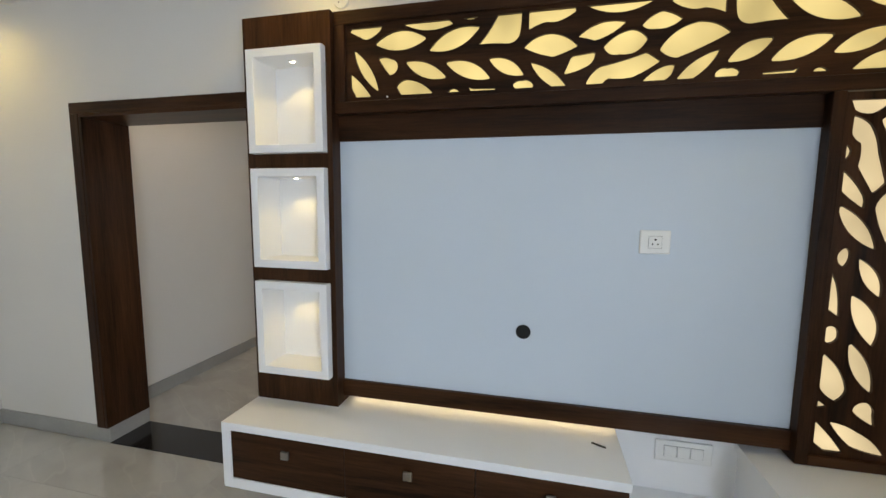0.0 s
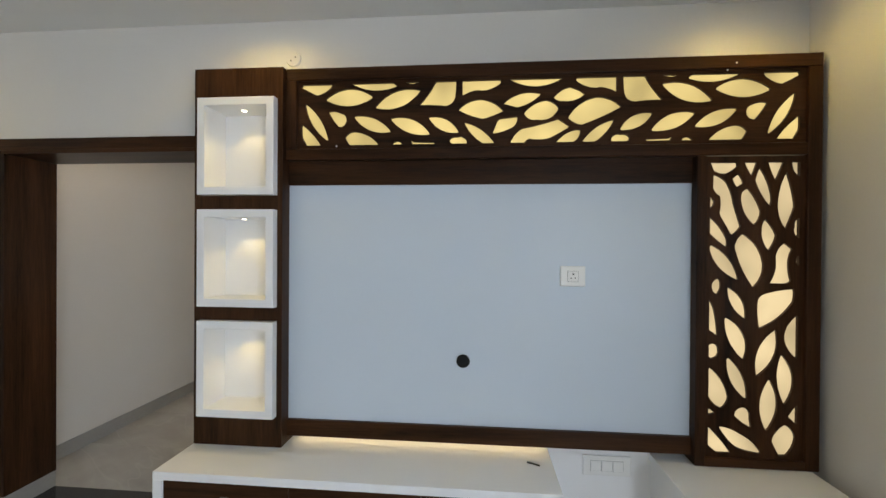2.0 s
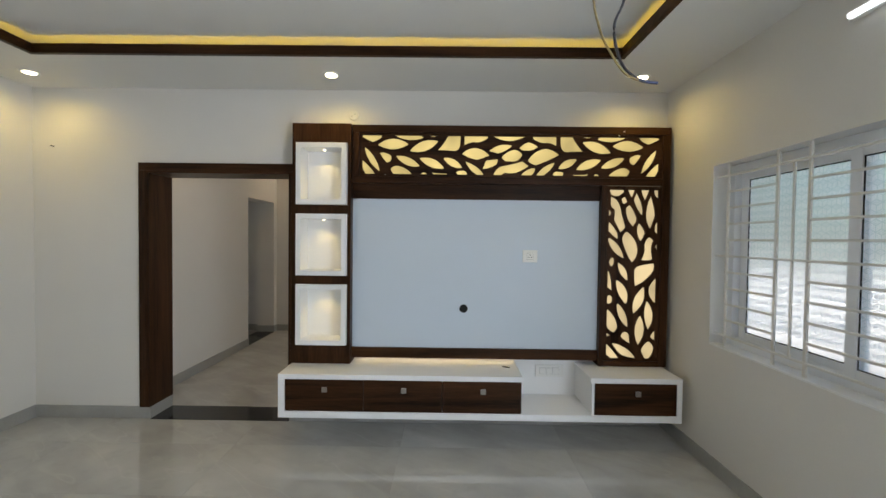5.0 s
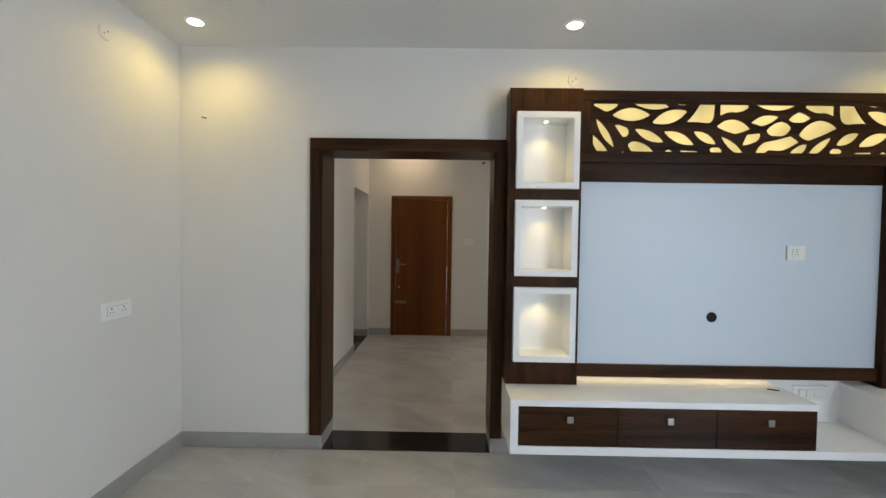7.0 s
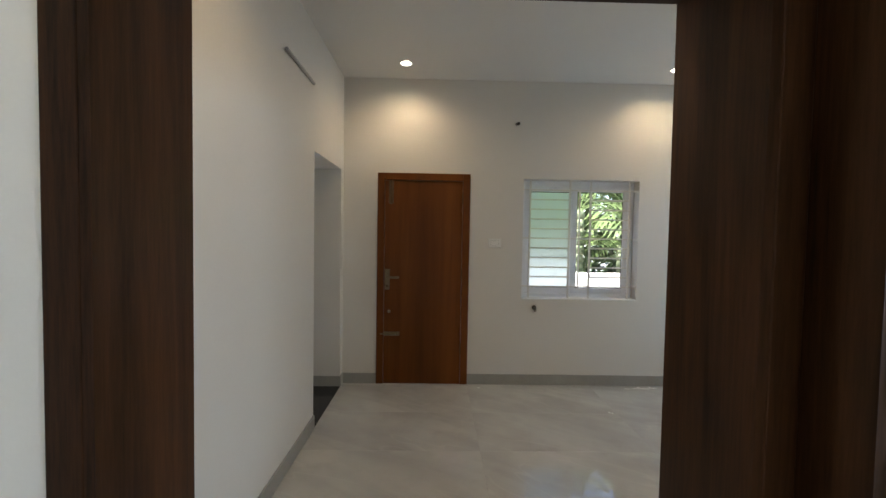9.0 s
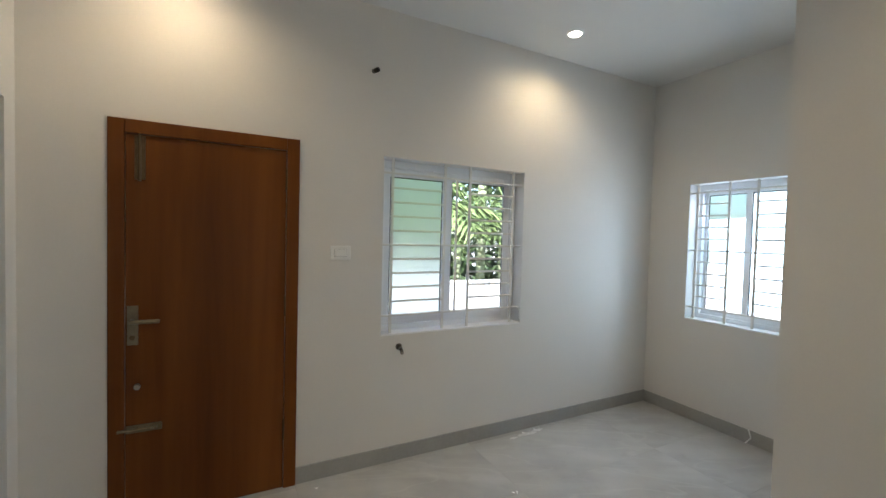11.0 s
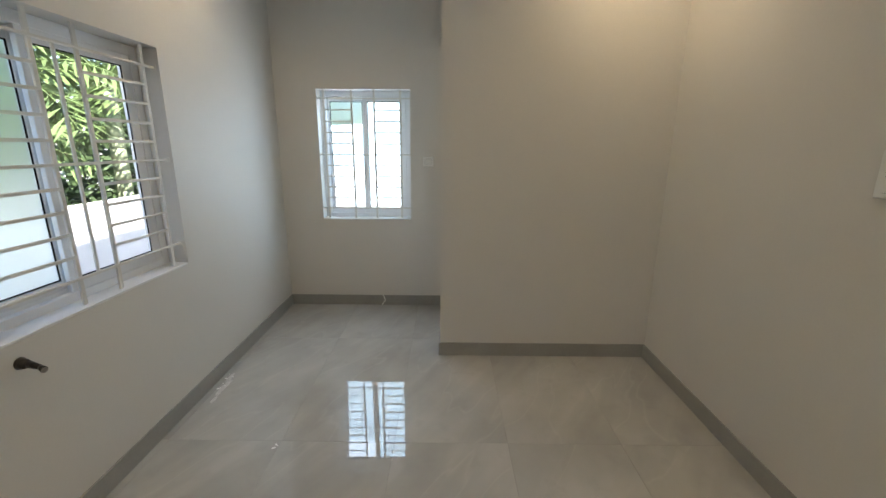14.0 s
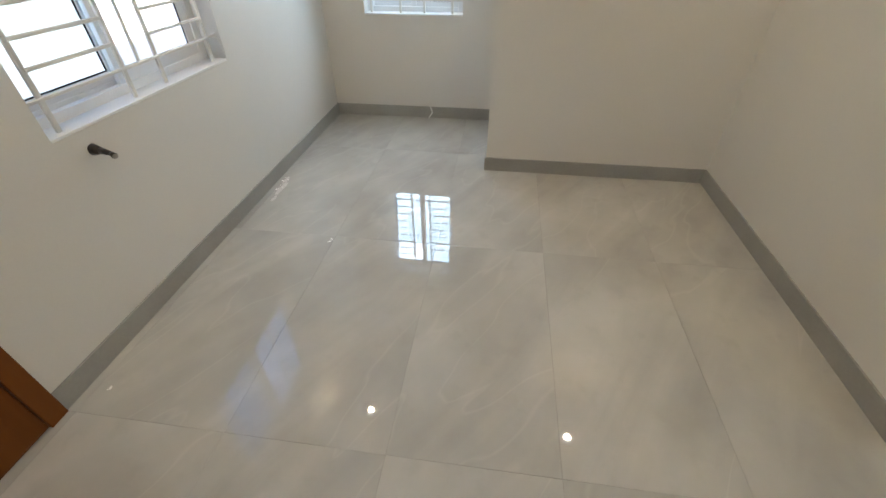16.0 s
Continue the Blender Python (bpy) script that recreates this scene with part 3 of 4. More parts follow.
# pillar with three openings behind the white boxes
NZ = ((0.696, 1.18), (1.252, 1.742), (1.815, 2.303))
NX0, NX1 = 2.287, 2.688
part("pillar_stile", box(2.246, NX0 + 0.01, -0.158, 0, 0.539, 2.463), M_WALNUT_Z, unit)
part("pillar_stile", box(NX1 - 0.01, 2.715, -0.158, 0, 0.539, 2.463), M_WALNUT_Z, unit)
zs = [0.539] + [v for a, b in NZ for v in (a + 0.01, b - 0.01)] + [2.463]
for k in range(0, 8, 2):
    part("pillar_rail", box(NX0 + 0.01, NX1 - 0.01, -0.158, 0, zs[k], zs[k + 1]), M_WALNUT_Z, unit)


def mitred(x0, x1, z0, z1, w, y0, y1, bevel):
    """A rectangular surround in one piece, w wide, from y0 at its front to y1 at its back."""
    bm = bmesh.new()
    loops = []
    for y in (y0, y1):
        for d in (0, w):
            loops.append([bm.verts.new(c) for c in ((x0 + d, y, z0 + d), (x1 - d, y, z0 + d), (x1 - d, y, z1 - d), (x0 + d, y, z1 - d))])
    outer, inner, outer_back, inner_back = loops
    for p, q in ((outer, inner), (inner, inner_back), (inner_back, outer_back), (outer_back, outer)):
        for k in range(4):
            j = (k + 1) % 4
            bm.faces.new((p[k], p[j], q[j], q[k]))
    bmesh.ops.recalc_face_normals(bm, faces=bm.faces)
    edges = [e for e in bm.edges if len({round(v.co.y, 4) for v in e.verts}) == 1 and abs(e.verts[0].co.y - y0) < 1e-4
             and (abs(e.verts[0].co.x - e.verts[1].co.x) < 1e-4 or abs(e.verts[0].co.z - e.verts[1].co.z) < 1e-4)]
    bmesh.ops.bevel(bm, geom=edges, offset=bevel, segments=2, affect="EDGES", profile=0.5)
    return bm


for z0, z1 in NZ:
    niche = part("niche_box", box(NX0 + 0.03, NX1 - 0.03, -0.022, -0.004, z0 + 0.03, z1 - 0.03), M_LAM, unit, "white lit display box")
    part("surround", mitred(NX0, NX1, z0, z1, 0.04, -0.2, -0.02, 0.0025), M_LAM, niche, "white mitred box surround")
    xs = (NX0 + NX1) / 2
    part("spot_bezel", rod(bmesh.new(), (xs, -0.115, z1 - 0.044), (xs, -0.115, z1 - 0.038), 0.021, seg=20), M_PLASTIC, niche)
    part("spot_lamp", rod(bmesh.new(), (xs, -0.115, z1 - 0.0465), (xs, -0.115, z1 - 0.043), 0.011, seg=20), M_LAMP, niche, "small lit spotlight")
    lamp_spot(xs, -0.115, z1 - 0.05, 0.5, (1.0, 0.74, 0.26), 104, 0.55, 0.012)

# frames
part("top_rail", box(2.717, UX1, -0.133, 0, 2.402, 2.463, 0.004), M_WALNUT_X, unit)
part("middle_rail", box(2.717, 5.205, -0.133, 0, 1.998, 2.054, 0.004), M_WALNUT_X, unit)
part("stile", box(2.717, 2.774, -0.133, 0, 2.054, 2.402, 0.004), M_WALNUT_Z, unit)
part("stile", box(5.205, UX1, -0.133, 0, 0.539, 2.402, 0.004), M_WALNUT_Z, unit)
part("stile", box(4.722, 4.766, -0.133, 0, 0.539, 1.998, 0.004), M_WALNUT_Z, unit)
part("bottom_rail", box(4.766, 5.205, -0.133, 0, 0.539, 0.582, 0.004), M_WALNUT_X, unit)
part("soffit_board", box(2.715, 4.722, -0.09, 0, 1.876, 1.9985), M_WALNUT_X, unit)
part("lower_board", box(2.715, 4.722, -0.1, -0.012, 0.575, 0.66, 0.003), M_WALNUT_X, unit)
part("television_panel", box(2.715, 4.722, -0.08, 0, 0.66, 1.876), M_PANEL, unit, "white laminate television panel")
part("led_strip", box(2.75, 4.05, -0.06, -0.045, 0.568, 0.574), M_STRIP, unit, "warm glowing LED strip")
# no hole is cut: a black disc paints in its dark depth
part("cable_hole", rod(bmesh.new(), (3.629, -0.083, 0.985), (3.629, -0.078, 0.985), 0.034, seg=32), M_BLACK, unit, "black disc for the cable hole's shaded depth")


def outline(corners):
    """A leaf-shaped outline: corner by corner x, y and how far the edge to the next corner swells, as a share of its length."""
    pts = []
    n = len(corners) // 3
    for k in range(n):
        x0, y0, swell = corners[3 * k:3 * k + 3]
        x1, y1 = corners[3 * (k + 1) % (3 * n):3 * (k + 1) % (3 * n) + 2]
        steps = 9 if swell else 3
        for j in range(steps):
            f = j / steps
            h = 4 * f * (1 - f) * swell
            pts.append((x0 + (x1 - x0) * f + (y1 - y0) * h, y0 + (y1 - y0) * f - (x1 - x0) * h))
    soft = []
    for p, q in zip(pts, pts[1:] + pts[:1]):
        soft += [(p[0] * 0.75 + q[0] * 0.25, p[1] * 0.75 + q[1] * 0.25), (p[0] * 0.25 + q[0] * 0.75, p[1] * 0.25 + q[1] * 0.75)]
    return soft


def clipped(pts, x0, x1, y0, y1):
    """The outline cut off at a rectangle's edges."""
    for axis, lim, keep in ((0, x0, 1), (0, x1, -1), (1, y0, 1), (1, y1, -1)):
        res = []
        for i, p in enumerate(pts):
            q = pts[i - 1]
            pin, qin = (p[axis] - lim) * keep >= 0, (q[axis] - lim) * keep >= 0
            if pin != qin:
                f = (lim - q[axis]) / (p[axis] - q[axis])
                res.append((q[0] + f * (p[0] - q[0]), q[1] + f * (p[1] - q[1])))
            if pin:
                res.append(p)
        pts = res
        if not pts:
            return []
    return pts


def leaf_panel(name, x0, x1, z0, z1, y, leaves, mat, parent):
    """A board with leaf-shaped holes cut through it. Leaves are given in millimetres from the panel's upper left corner."""
    cu = bpy.data.curves.new(name, "CURVE")
    cu.dimensions, cu.fill_mode, cu.extrude = "2D", "BOTH", 0.006

    def ring_of(pts):
        sp = cu.splines.new("POLY")
        sp.points.add(len(pts) - 1)
        for p, co in zip(sp.points, pts):
            p.co = (co[0], co[1], 0, 1)
        sp.use_cyclic_u = True

    m = 0.03
    ring_of([(x0 - m, z0 - m), (x1 + m, z0 - m), (x1 + m, z1 + m), (x0 - m, z1 + m)])
    for leaf in leaves:
        pts = clipped([(x0 + p[0] / 1000, z1 - p[1] / 1000) for p in outline(leaf)], x0, x1, z0, z1)
        if len(pts) > 3:
            ring_of(pts)
    ob = new("cut", cu)
    me = bpy.data.meshes.new_from_object(ob)
    bpy.data.objects.remove(ob)
    bm = bmesh.new()
    bm.from_mesh(me)
    bmesh.ops.rotate(bm, verts=bm.verts, matrix=Matrix.Rotation(radians(90), 3, "X"))
    bmesh.ops.translate(bm, verts=bm.verts, vec=(0, y, 0))
    return part(name, bm, mat, parent, "walnut board with leaf-shaped cut-outs")


def mirrored(leaf, width):
    """The same leaf on the other half of a panel of that width."""
    n = len(leaf) // 3
    out = []
    for k in range(n):
        j = n - 1 - k
        out += [width - leaf[3 * j], leaf[3 * j + 1], leaf[3 * ((j - 1) % n) + 2]]
    return tuple(out)


# upper panel: a spray of leaves at each end, mirrored, and an irregular heart between them
SPRAY_A = [(8, -4, 0, 161, -4, 0, 154, 15, 0.08, 79, 54, 0, -2, 12, 0), (122, 76, 0.19, 375, 70, 0.155), (255, -4, 0, 469, -4, 0, 495, 18, 0.12), (530, -4, 0, 615, -4, 0.14),
    (381, 124, 0.165, 615, 41, 0.165), (608, 115, -0.04, 692, -4, 0, 790, -4, 0.02, 786, 76, 0.2, 735, 121, -0.02), (141, 140, 0.1, 203, 147, 0.2, 235, 185, 0.2, 196, 217, 0.03), (18, 95, 0.1, 141, 288, 0.115),
    (-2, 201, 0.05, 102, 311, 0, 28, 311, 0, 2, 266, 0)]
SPRAY_B = [(229, 269, 0.15, 284, 243, 0.1, 401, 311, 0, 255, 311, 0.05), (271, 163, 0.14, 465, 246, 0.16), (459, 179, 0.17, 663, 262, 0.14), (653, 176, 0.18, 806, 256, 0.16),
    (469, 311, 0.3, 524, 311, 0), (566, 291, 0, 579, 299, 0, 683, 303, 0, 683, 311, 0, 576, 311, 0), (760, 291, 0.15, 799, 278, 0.15, 835, 285, 0.2, 842, 311, 0, 773, 311, 0.1), (822, -4, 0, 1004, -4, 0.1, 1010, 15, 0.05, 955, 44, 0.08, 897, 47, -0.05, 822, 73, 0)]
SPRAY_C = [(832, 205, 0.1, 981, 311, 0, 926, 311, 0.08)]
HEART_A = [(1046, -4, 0, 1315, -4, 0.15), (803, 144, 0.12, 916, 94, 0.1, 1023, 153, 0.03, 923, 189, 0.04), (1023, 118, 0.08, 1124, 66, 0.05, 1205, 73, 0.08, 1088, 137, -0.02), (1124, 166, 0.1, 1227, 105, 0.12, 1289, 144, 0.2, 1185, 198, 0.2),
    (1266, 95, 0.1, 1341, 44, 0.06, 1412, 79, 0.12, 1312, 111, 0.12), (1335, 192, 0.12, 1471, 95, 0.1, 1584, 144, 0.02, 1399, 227, 0.1), (971, 262, 0, 1000, 192, 0, 1091, 182, 0.2, 1046, 243, 0.05)]
HEART_B = [(1059, 311, 0.1, 1117, 240, -0.02, 1289, 197, 0, 1341, 234, 0.03, 1240, 290, 0.05, 1150, 290, -0.1, 1124, 311, 0), (1279, 311, 0.08, 1354, 256, 0.08, 1393, 253, 0.15, 1354, 311, 0)]
SPRAY = SPRAY_A + SPRAY_B + SPRAY_C
leaf_panel("upper_leaf_panel", 2.796, 5.178, 2.074, 2.383, -0.112, SPRAY + [mirrored(f, 2382) for f in SPRAY] + HEART_A + HEART_B, M_WALNUT_X, unit)
# upright panel: leaves climbing two stems
CLIMB_A = [(0, -3, 0, 114, -3, 0.1, 118, 16, 0.05, 71, 49, 0.1, 14, 36, 0), (99, 74, 0.05, 128, 55, 0.05, 146, 94, 0.05, 116, 113, 0.05), (151, -3, 0, 205, -3, 0.03, 182, 62, 0.03), (255, -3, 0, 322, -3, 0.02, 287, 84, 0.03),
    (359, -3, 0, 396, -3, 0, 397, 68, 0.1, 367, 39, 0.05), (14, 55, 0.08, 72, 91, 0.05, 104, 188, 0, 136, 298, 0.05, 96, 340, 0, 41, 240, -0.05, 43, 155, 0.1, 12, 117, 0)]
CLIMB_B = [(137, 155, 0.2, 170, 123, 0.05, 225, 227, 0.1, 196, 291, 0.12), (219, 23, 0.05, 267, 136, 0.08, 265, 204, 0.05, 199, 84, 0.03), (336, 45, 0.03, 372, 204, 0.02, 333, 311, 0.1, 301, 162, 0.05), (-7, 155, 0.1, 17, 181, 0.15, -3, 214, 0),
    (-6, 249, 0.05, 69, 343, 0.1, 74, 395, 0.03, -4, 327, 0), (-3, 401, 0.3, 13, 389, 0.12, 129, 550, 0.13), (146, 333, 0.12, 238, 473, 0.12, 193, 583, 0.05, 110, 395, 0.1), (245, 265, 0.06, 293, 340, 0.05, 261, 411, 0.1, 229, 317, 0.1)]
CLIMB_C = [(396, 256, 0, 394, 353, 0.2, 373, 298, 0.2), (327, 376, 0.05, 364, 405, -0.06, 348, 479, -0.03, 359, 550, 0.1, 336, 563, 0, 266, 563, -0.05, 292, 492, -0.02, 291, 440, 0.1), (391, 431, 0, 392, 482, 0.25), (10, 580, 0.15, 36, 544, 0.15, 50, 570, 0.1, 34, 618, 0.15),
    (80, 583, 0.17, 162, 732, 0.14), (214, 654, 0.15, 247, 612, 0.03, 373, 589, 0.05, 370, 648, 0.08, 222, 774, 0.03), (-2, 641, 0.05, 25, 706, 0.02, 37, 813, 0, -3, 783, 0)]
CLIMB_D = [(-5, 868, 0.2, 18, 851, 0.2, 42, 884, 0.2, 19, 919, 0.2, -5, 903, 0), (69, 725, 0.12, 163, 829, 0.08, 155, 923, 0.12), (79, 926, 0.3, 92, 919, 0.12, 171, 1110, 0.13), (0, 962, 0.1, 88, 1101, 0.12, 59, 1153, 0.1, -1, 1098, 0),
    (0, 1156, 0, 30, 1178, 0, 0, 1185, 0), (116, 1185, 0.2, 155, 1146, 0.2, 185, 1198, 0, 192, 1240, 0.05), (47, 1240, 0.07, 140, 1272, 0.08, 237, 1360, 0.04, 125, 1334, 0.05), (-2, 1243, 0.03, 102, 1366, 0, 43, 1366, 0, -4, 1327, 0)]
CLIMB_E = [(212, 1000, 0.16, 295, 777, 0.17), (391, 706, 0, 390, 916, 0.28), (320, 890, 0.19, 336, 1130, 0.11), (268, 1007, 0.17, 258, 1256, 0.145),
    (392, 1127, 0, 390, 1217, 0, 353, 1182, 0.05), (282, 1298, 0.1, 337, 1221, 0.12, 384, 1276, 0.1, 342, 1366, 0, 316, 1366, 0.03)]
leaf_panel("upright_leaf_panel", 4.788, 5.181, 0.602, 1.965, -0.112, CLIMB_A + CLIMB_B + CLIMB_C + CLIMB_D + CLIMB_E, M_WALNUT_Z, unit)
part("backlight_panel", box(2.776, 5.203, -0.07, -0.06, 2.056, 2.4), M_GLOW_TOP, unit, "glowing cream acrylic sheet")
part("backlight_panel", box(4.768, 5.203, -0.07, -0.06, 0.584, 1.996), M_GLOW_SIDE, unit, "glowing pale acrylic sheet")

for sx, sz in ((4.89, 2.425), (4.85, 2.393), (2.985, 2.066)):
    part("screw", rod(bmesh.new(), (sx, -0.1345, sz), (sx, -0.132, sz), 0.004, seg=10), M_PLASTIC, unit, "tiny white screw cap")

# ---- console ----
console = thing("tv_console", (2.242, -0.423, 0.21), "white wall-hung console with walnut drawers", "tv console")
CT, CB = 0.538, 0.21
part("bottom_board", box(2.29, 5.2, -0.423, -0.001, CB, CB + 0.05, 0.002), M_LAM, console)
part("end_board", box(2.242, 2.29, -0.423, -0.001, CB, CT - 0.038, 0.002), M_LAM, console)
part("end_board", box(5.2, 5.238, -0.423, -0.001, CB, CT - 0.038, 0.002), M_LAM, console)
part("top_board", box(2.242, 4.06, -0.423, -0.001, CT - 0.038, CT, 0.002), M_LAM, console)
part("top_board", box(4.56, 5.238, -0.423, -0.001, CT - 0.038, CT, 0.002), M_LAM, console)
part("partition", box(4.042, 4.06, -0.4, -0.001, CB + 0.05, CT - 0.038), M_LAM, console)
part("partition", box(4.575, 4.593, -0.415, -0.001, CB + 0.05, CT - 0.038), M_LAM, console)
part("back_board", box(4.06, 4.575, -0.012, -0.001, CB + 0.05, CT + 0.02), M_LAM, console)
DR = (2.291, 2.878, 3.465, 4.053)
for a, b in ((DR[0], DR[1]), (DR[1], DR[2]), (DR[2], DR[3]), (4.594, 5.199)):
    d = part("drawer_front", box(a + 0.0015, b - 0.0015, -0.42, -0.402, CB + 0.052, CT - 0.04, 0.0015), M_WALNUT_X, console, "walnut drawer front")
    xc = (a + b) / 2 + 0.008
    bm = rod(bmesh.new(), (xc, -0.42, 0.43), (xc, -0.434, 0.43), 0.008)
    slab(bm, xc - 0.019, xc + 0.019, -0.446, -0.433, 0.411, 0.449, 0.003)
    part("knob", bm, M_STEEL, d, "square steel knob")

# things on the console
pen = thing("screwdriver_bit", (3.969, -0.194, 0.538), "small dark metal rod lying on the console", "tool")
part("shaft", rod(bmesh.new(), (3.94, -0.18, 0.542), (3.995, -0.207, 0.542), 0.004), M_DARKMETAL, pen)


# ---- plates and lamps ----
def plate(name, label, category, m, w, h, keys):
    """A modular wall plate in its own plane: x along the wall, z up, front towards -y."""
    ob = thing(name, (0, 0, 0), label, category)
    part("cover", box(-w / 2, w / 2, -0.012, 0, -h / 2, h / 2, 0.004), M_PLASTIC, ob)
    for kind, kx, kz, kw, kh in keys:
        module = part("module", box(kx - kw / 2, kx + kw / 2, -0.0165, -0.011, kz - kh / 2, kz + kh / 2, 0.002), M_PLASTIC, ob)
        part("gap", box(kx - kw / 2 - 0.0015, kx + kw / 2 + 0.0015, -0.0128, -0.0115, kz - kh / 2 - 0.0015, kz + kh / 2 + 0.0015), M_GREYPLAST, ob)
        if kind == "socket":
            for px, pz, r in ((0, 0.011, 0.0045), (-0.01, -0.008, 0.0035), (0.01, -0.008, 0.0035)):
                # black discs painted in for the shade inside the pin holes
                part("pin_hole", rod(bmesh.new(), (kx + px, -0.0172, kz + pz), (kx + px, -0.016, kz + pz), r, seg=10), M_BLACK, module)
        if kind == "grey":
            part("dimmer_face", box(kx - kw / 2 + 0.003, kx + kw / 2 - 0.003, -0.0175, -0.016, kz - kh / 2 + 0.003, kz + kh / 2 - 0.003), M_GREYPLAST, module)
    ob.matrix_basis = m
    return ob


plate("wall_socket", "white square power socket on the television panel", "socket", pose(4.165, -0.08, 1.421), 0.12, 0.1, [("socket", 0.0, 0, 0.05, 0.05)])
plate("switch_plate", "white three-gang switch plate above the console recess", "switch", pose(4.355, -0.013, 0.462), 0.235, 0.1, [("switch", -0.055, 0, 0.05, 0.05), ("switch", 0, 0, 0.05, 0.05), ("switch", 0.055, 0, 0.05, 0.05)])
plate("wall_socket", "white double power socket low on the cream wall", "socket", pose(0, -0.567, 1.065, 0, 0, 90), 0.21, 0.1, [("socket", -0.043, 0, 0.05, 0.05), ("blank", 0, 0, 0.036, 0.05), ("socket", 0.043, 0, 0.05, 0.05)])
plate("switch_plate", "white switch plate beside the teak door", "switch", pose(2.174, FARY, 1.426), 0.13, 0.09, [("switch", 0, 0, 0.075, 0.045)])
plate("switch_plate", "white switch plate beside the narrow window", "switch", pose(RX, 1.95, 1.425, 0, 0, -90), 0.1, 0.09, [("switch", 0, 0, 0.06, 0.045)])
plate("switch_plate", "white upright plate with grey regulator and socket", "switch", pose(2.66, WT, 1.482, 0, 0, 180), 0.12, 0.165, [("grey", 0.0, 0.035, 0.065, 0.055), ("socket", 0.0, -0.035, 0.06, 0.055)])


def round_cover(label, m):
    ob = thing("junction_cover", (0, 0, 0), label, "cover plate")
    part("disc", rod(bmesh.new(), (0, 0, 0), (0, -0.008, 0), 0.042, 0.038, 32), M_WALL, ob)
    for s in (-1, 1):
        part("screw", rod(bmesh.new(), (s * 0.012, -0.0075, s * 0.009), (s * 0.012, -0.0095, s * 0.009), 0.0035, seg=10), M_BLACK, ob)
    ob.matrix_basis = m


round_cover("round wall-coloured blank cover above the television unit", pose(2.697, 0, 2.572))
round_cover("round wall-coloured blank cover high on the wall", pose(0, -0.618, 2.57, 0, 0, 90))
for dx, dz in ((0, 0), (0.018, -0.004)):
    scr = thing("wall_screw", (0.16 + dx, 0, 2.297 + dz), "small dark screw sticking out of the wall", "screw")
    part("head", rod(bmesh.new(), (0.16 + dx, 0, 2.297 + dz), (0.16 + dx, -0.008, 2.297 + dz), 0.005, seg=10), M_BLACK, scr)


def downlight(x, y, z, mat):
    ob = thing("ceiling_downlight", (x, y, z), "round white recessed ceiling downlight, lit", "downlight", "ceiling downlights")
    bm = bmesh.new()
    rod(bm, (x, y, z), (x, y, z - 0.006), 0.062, 0.056, 32)
    part("bezel", bm, M_PLASTIC, ob)
    part("diffuser", rod(bmesh.new(), (x, y, z - 0.005), (x, y, z - 0.0085), 0.044, 0.042, 32), mat, ob, "glowing diffuser")


# the unseen rear three get fittings too
for sx, sy in LIVING_SPOTS:
    downlight(sx, sy, CEIL, M_LAMP)
for sx, sy in HALL_SPOTS:
    downlight(sx, sy, HCEIL, M_LAMP_HALL)

tube = thing("led_tube_light", (RLIV, -1.555, 2.55), "lit white LED batten fixed on the wall", "tube light")
part("housing", box(RLIV - 0.03, RLIV, -2.755, -1.555, 2.55, 2.58, 0.004), M_PLASTIC, tube)
part("diffuser", rod(bmesh.new(), (RLIV - 0.04, -1.575, 2.565), (RLIV - 0.04, -2.735, 2.565), 0.015), M_TUBE, tube, "glowing tube")


def cable(name, pts, r, mat, parent, label=""):
    """A round cable through the given bends."""
    bm = bmesh.new()
    p = [Vector(v) for v in pts]
    fine = []
    for i in range(len(p) - 1):
        a, b, c, d = p[max(i - 1, 0)], p[i], p[i + 1], p[min(i + 2, len(p) - 1)]
        for k in range(6):
            t = k / 6
            fine.append(0.5 * (2 * b + (c - a) * t + (2 * a - 5 * b + 4 * c - d) * t * t + (3 * b - a - 3 * c + d) * t ** 3))
    fine.append(p[-1])
    rings = []
    for i, v in enumerate(fine):
        q = (fine[min(i + 1, len(fine) - 1)] - fine[max(i - 1, 0)]).to_track_quat("Z", "Y")
        rings.append([bm.verts.new(v + q @ Vector((r * math.cos(j * math.pi / 3), r * math.sin(j * math.pi / 3), 0))) for j in range(6)])
    for a, b in zip(rings, rings[1:]):
        for j in range(6):
            bm.faces.new((a[j], a[(j + 1) % 6], b[(j + 1) % 6], b[j]))
    bm.faces.new(rings[0][::-1])
    bm.faces.new(rings[-1])
    return part(name, bm, mat, parent, label, True)


cable("bent_bar_end", [(3.56, FARY + 0.032, 0.997), (3.59, FARY + 0.028, 0.997), (3.606, FARY + 0.015, 0.985), (3.611, FARY + 0.008, 0.95), (3.611, FARY + 0.008, 0.9)], 0.006, M_GRILLE, bent)

# plumbing stubs, hook and wires in the hall
tap = thing("pipe_stub", (2.585, FARY, 0.785), "dark metal pipe stub with steel tip below the window", "pipe stub")
part("flange", rod(bmesh.new(), (2.585, FARY, 0.785), (2.583, FARY - 0.035, 0.783), 0.024, 0.014, 20), M_DARKMETAL, tap, smooth=True)
part("spout", rod(rod(bmesh.new(), (2.583, FARY - 0.035, 0.783), (2.577, FARY - 0.08, 0.776), 0.014, 0.009, 16), (2.577, FARY - 0.08, 0.776), (2.57, FARY - 0.1, 0.77), 0.009, 0.012, 16), M_DARKMETAL, tap, smooth=True)
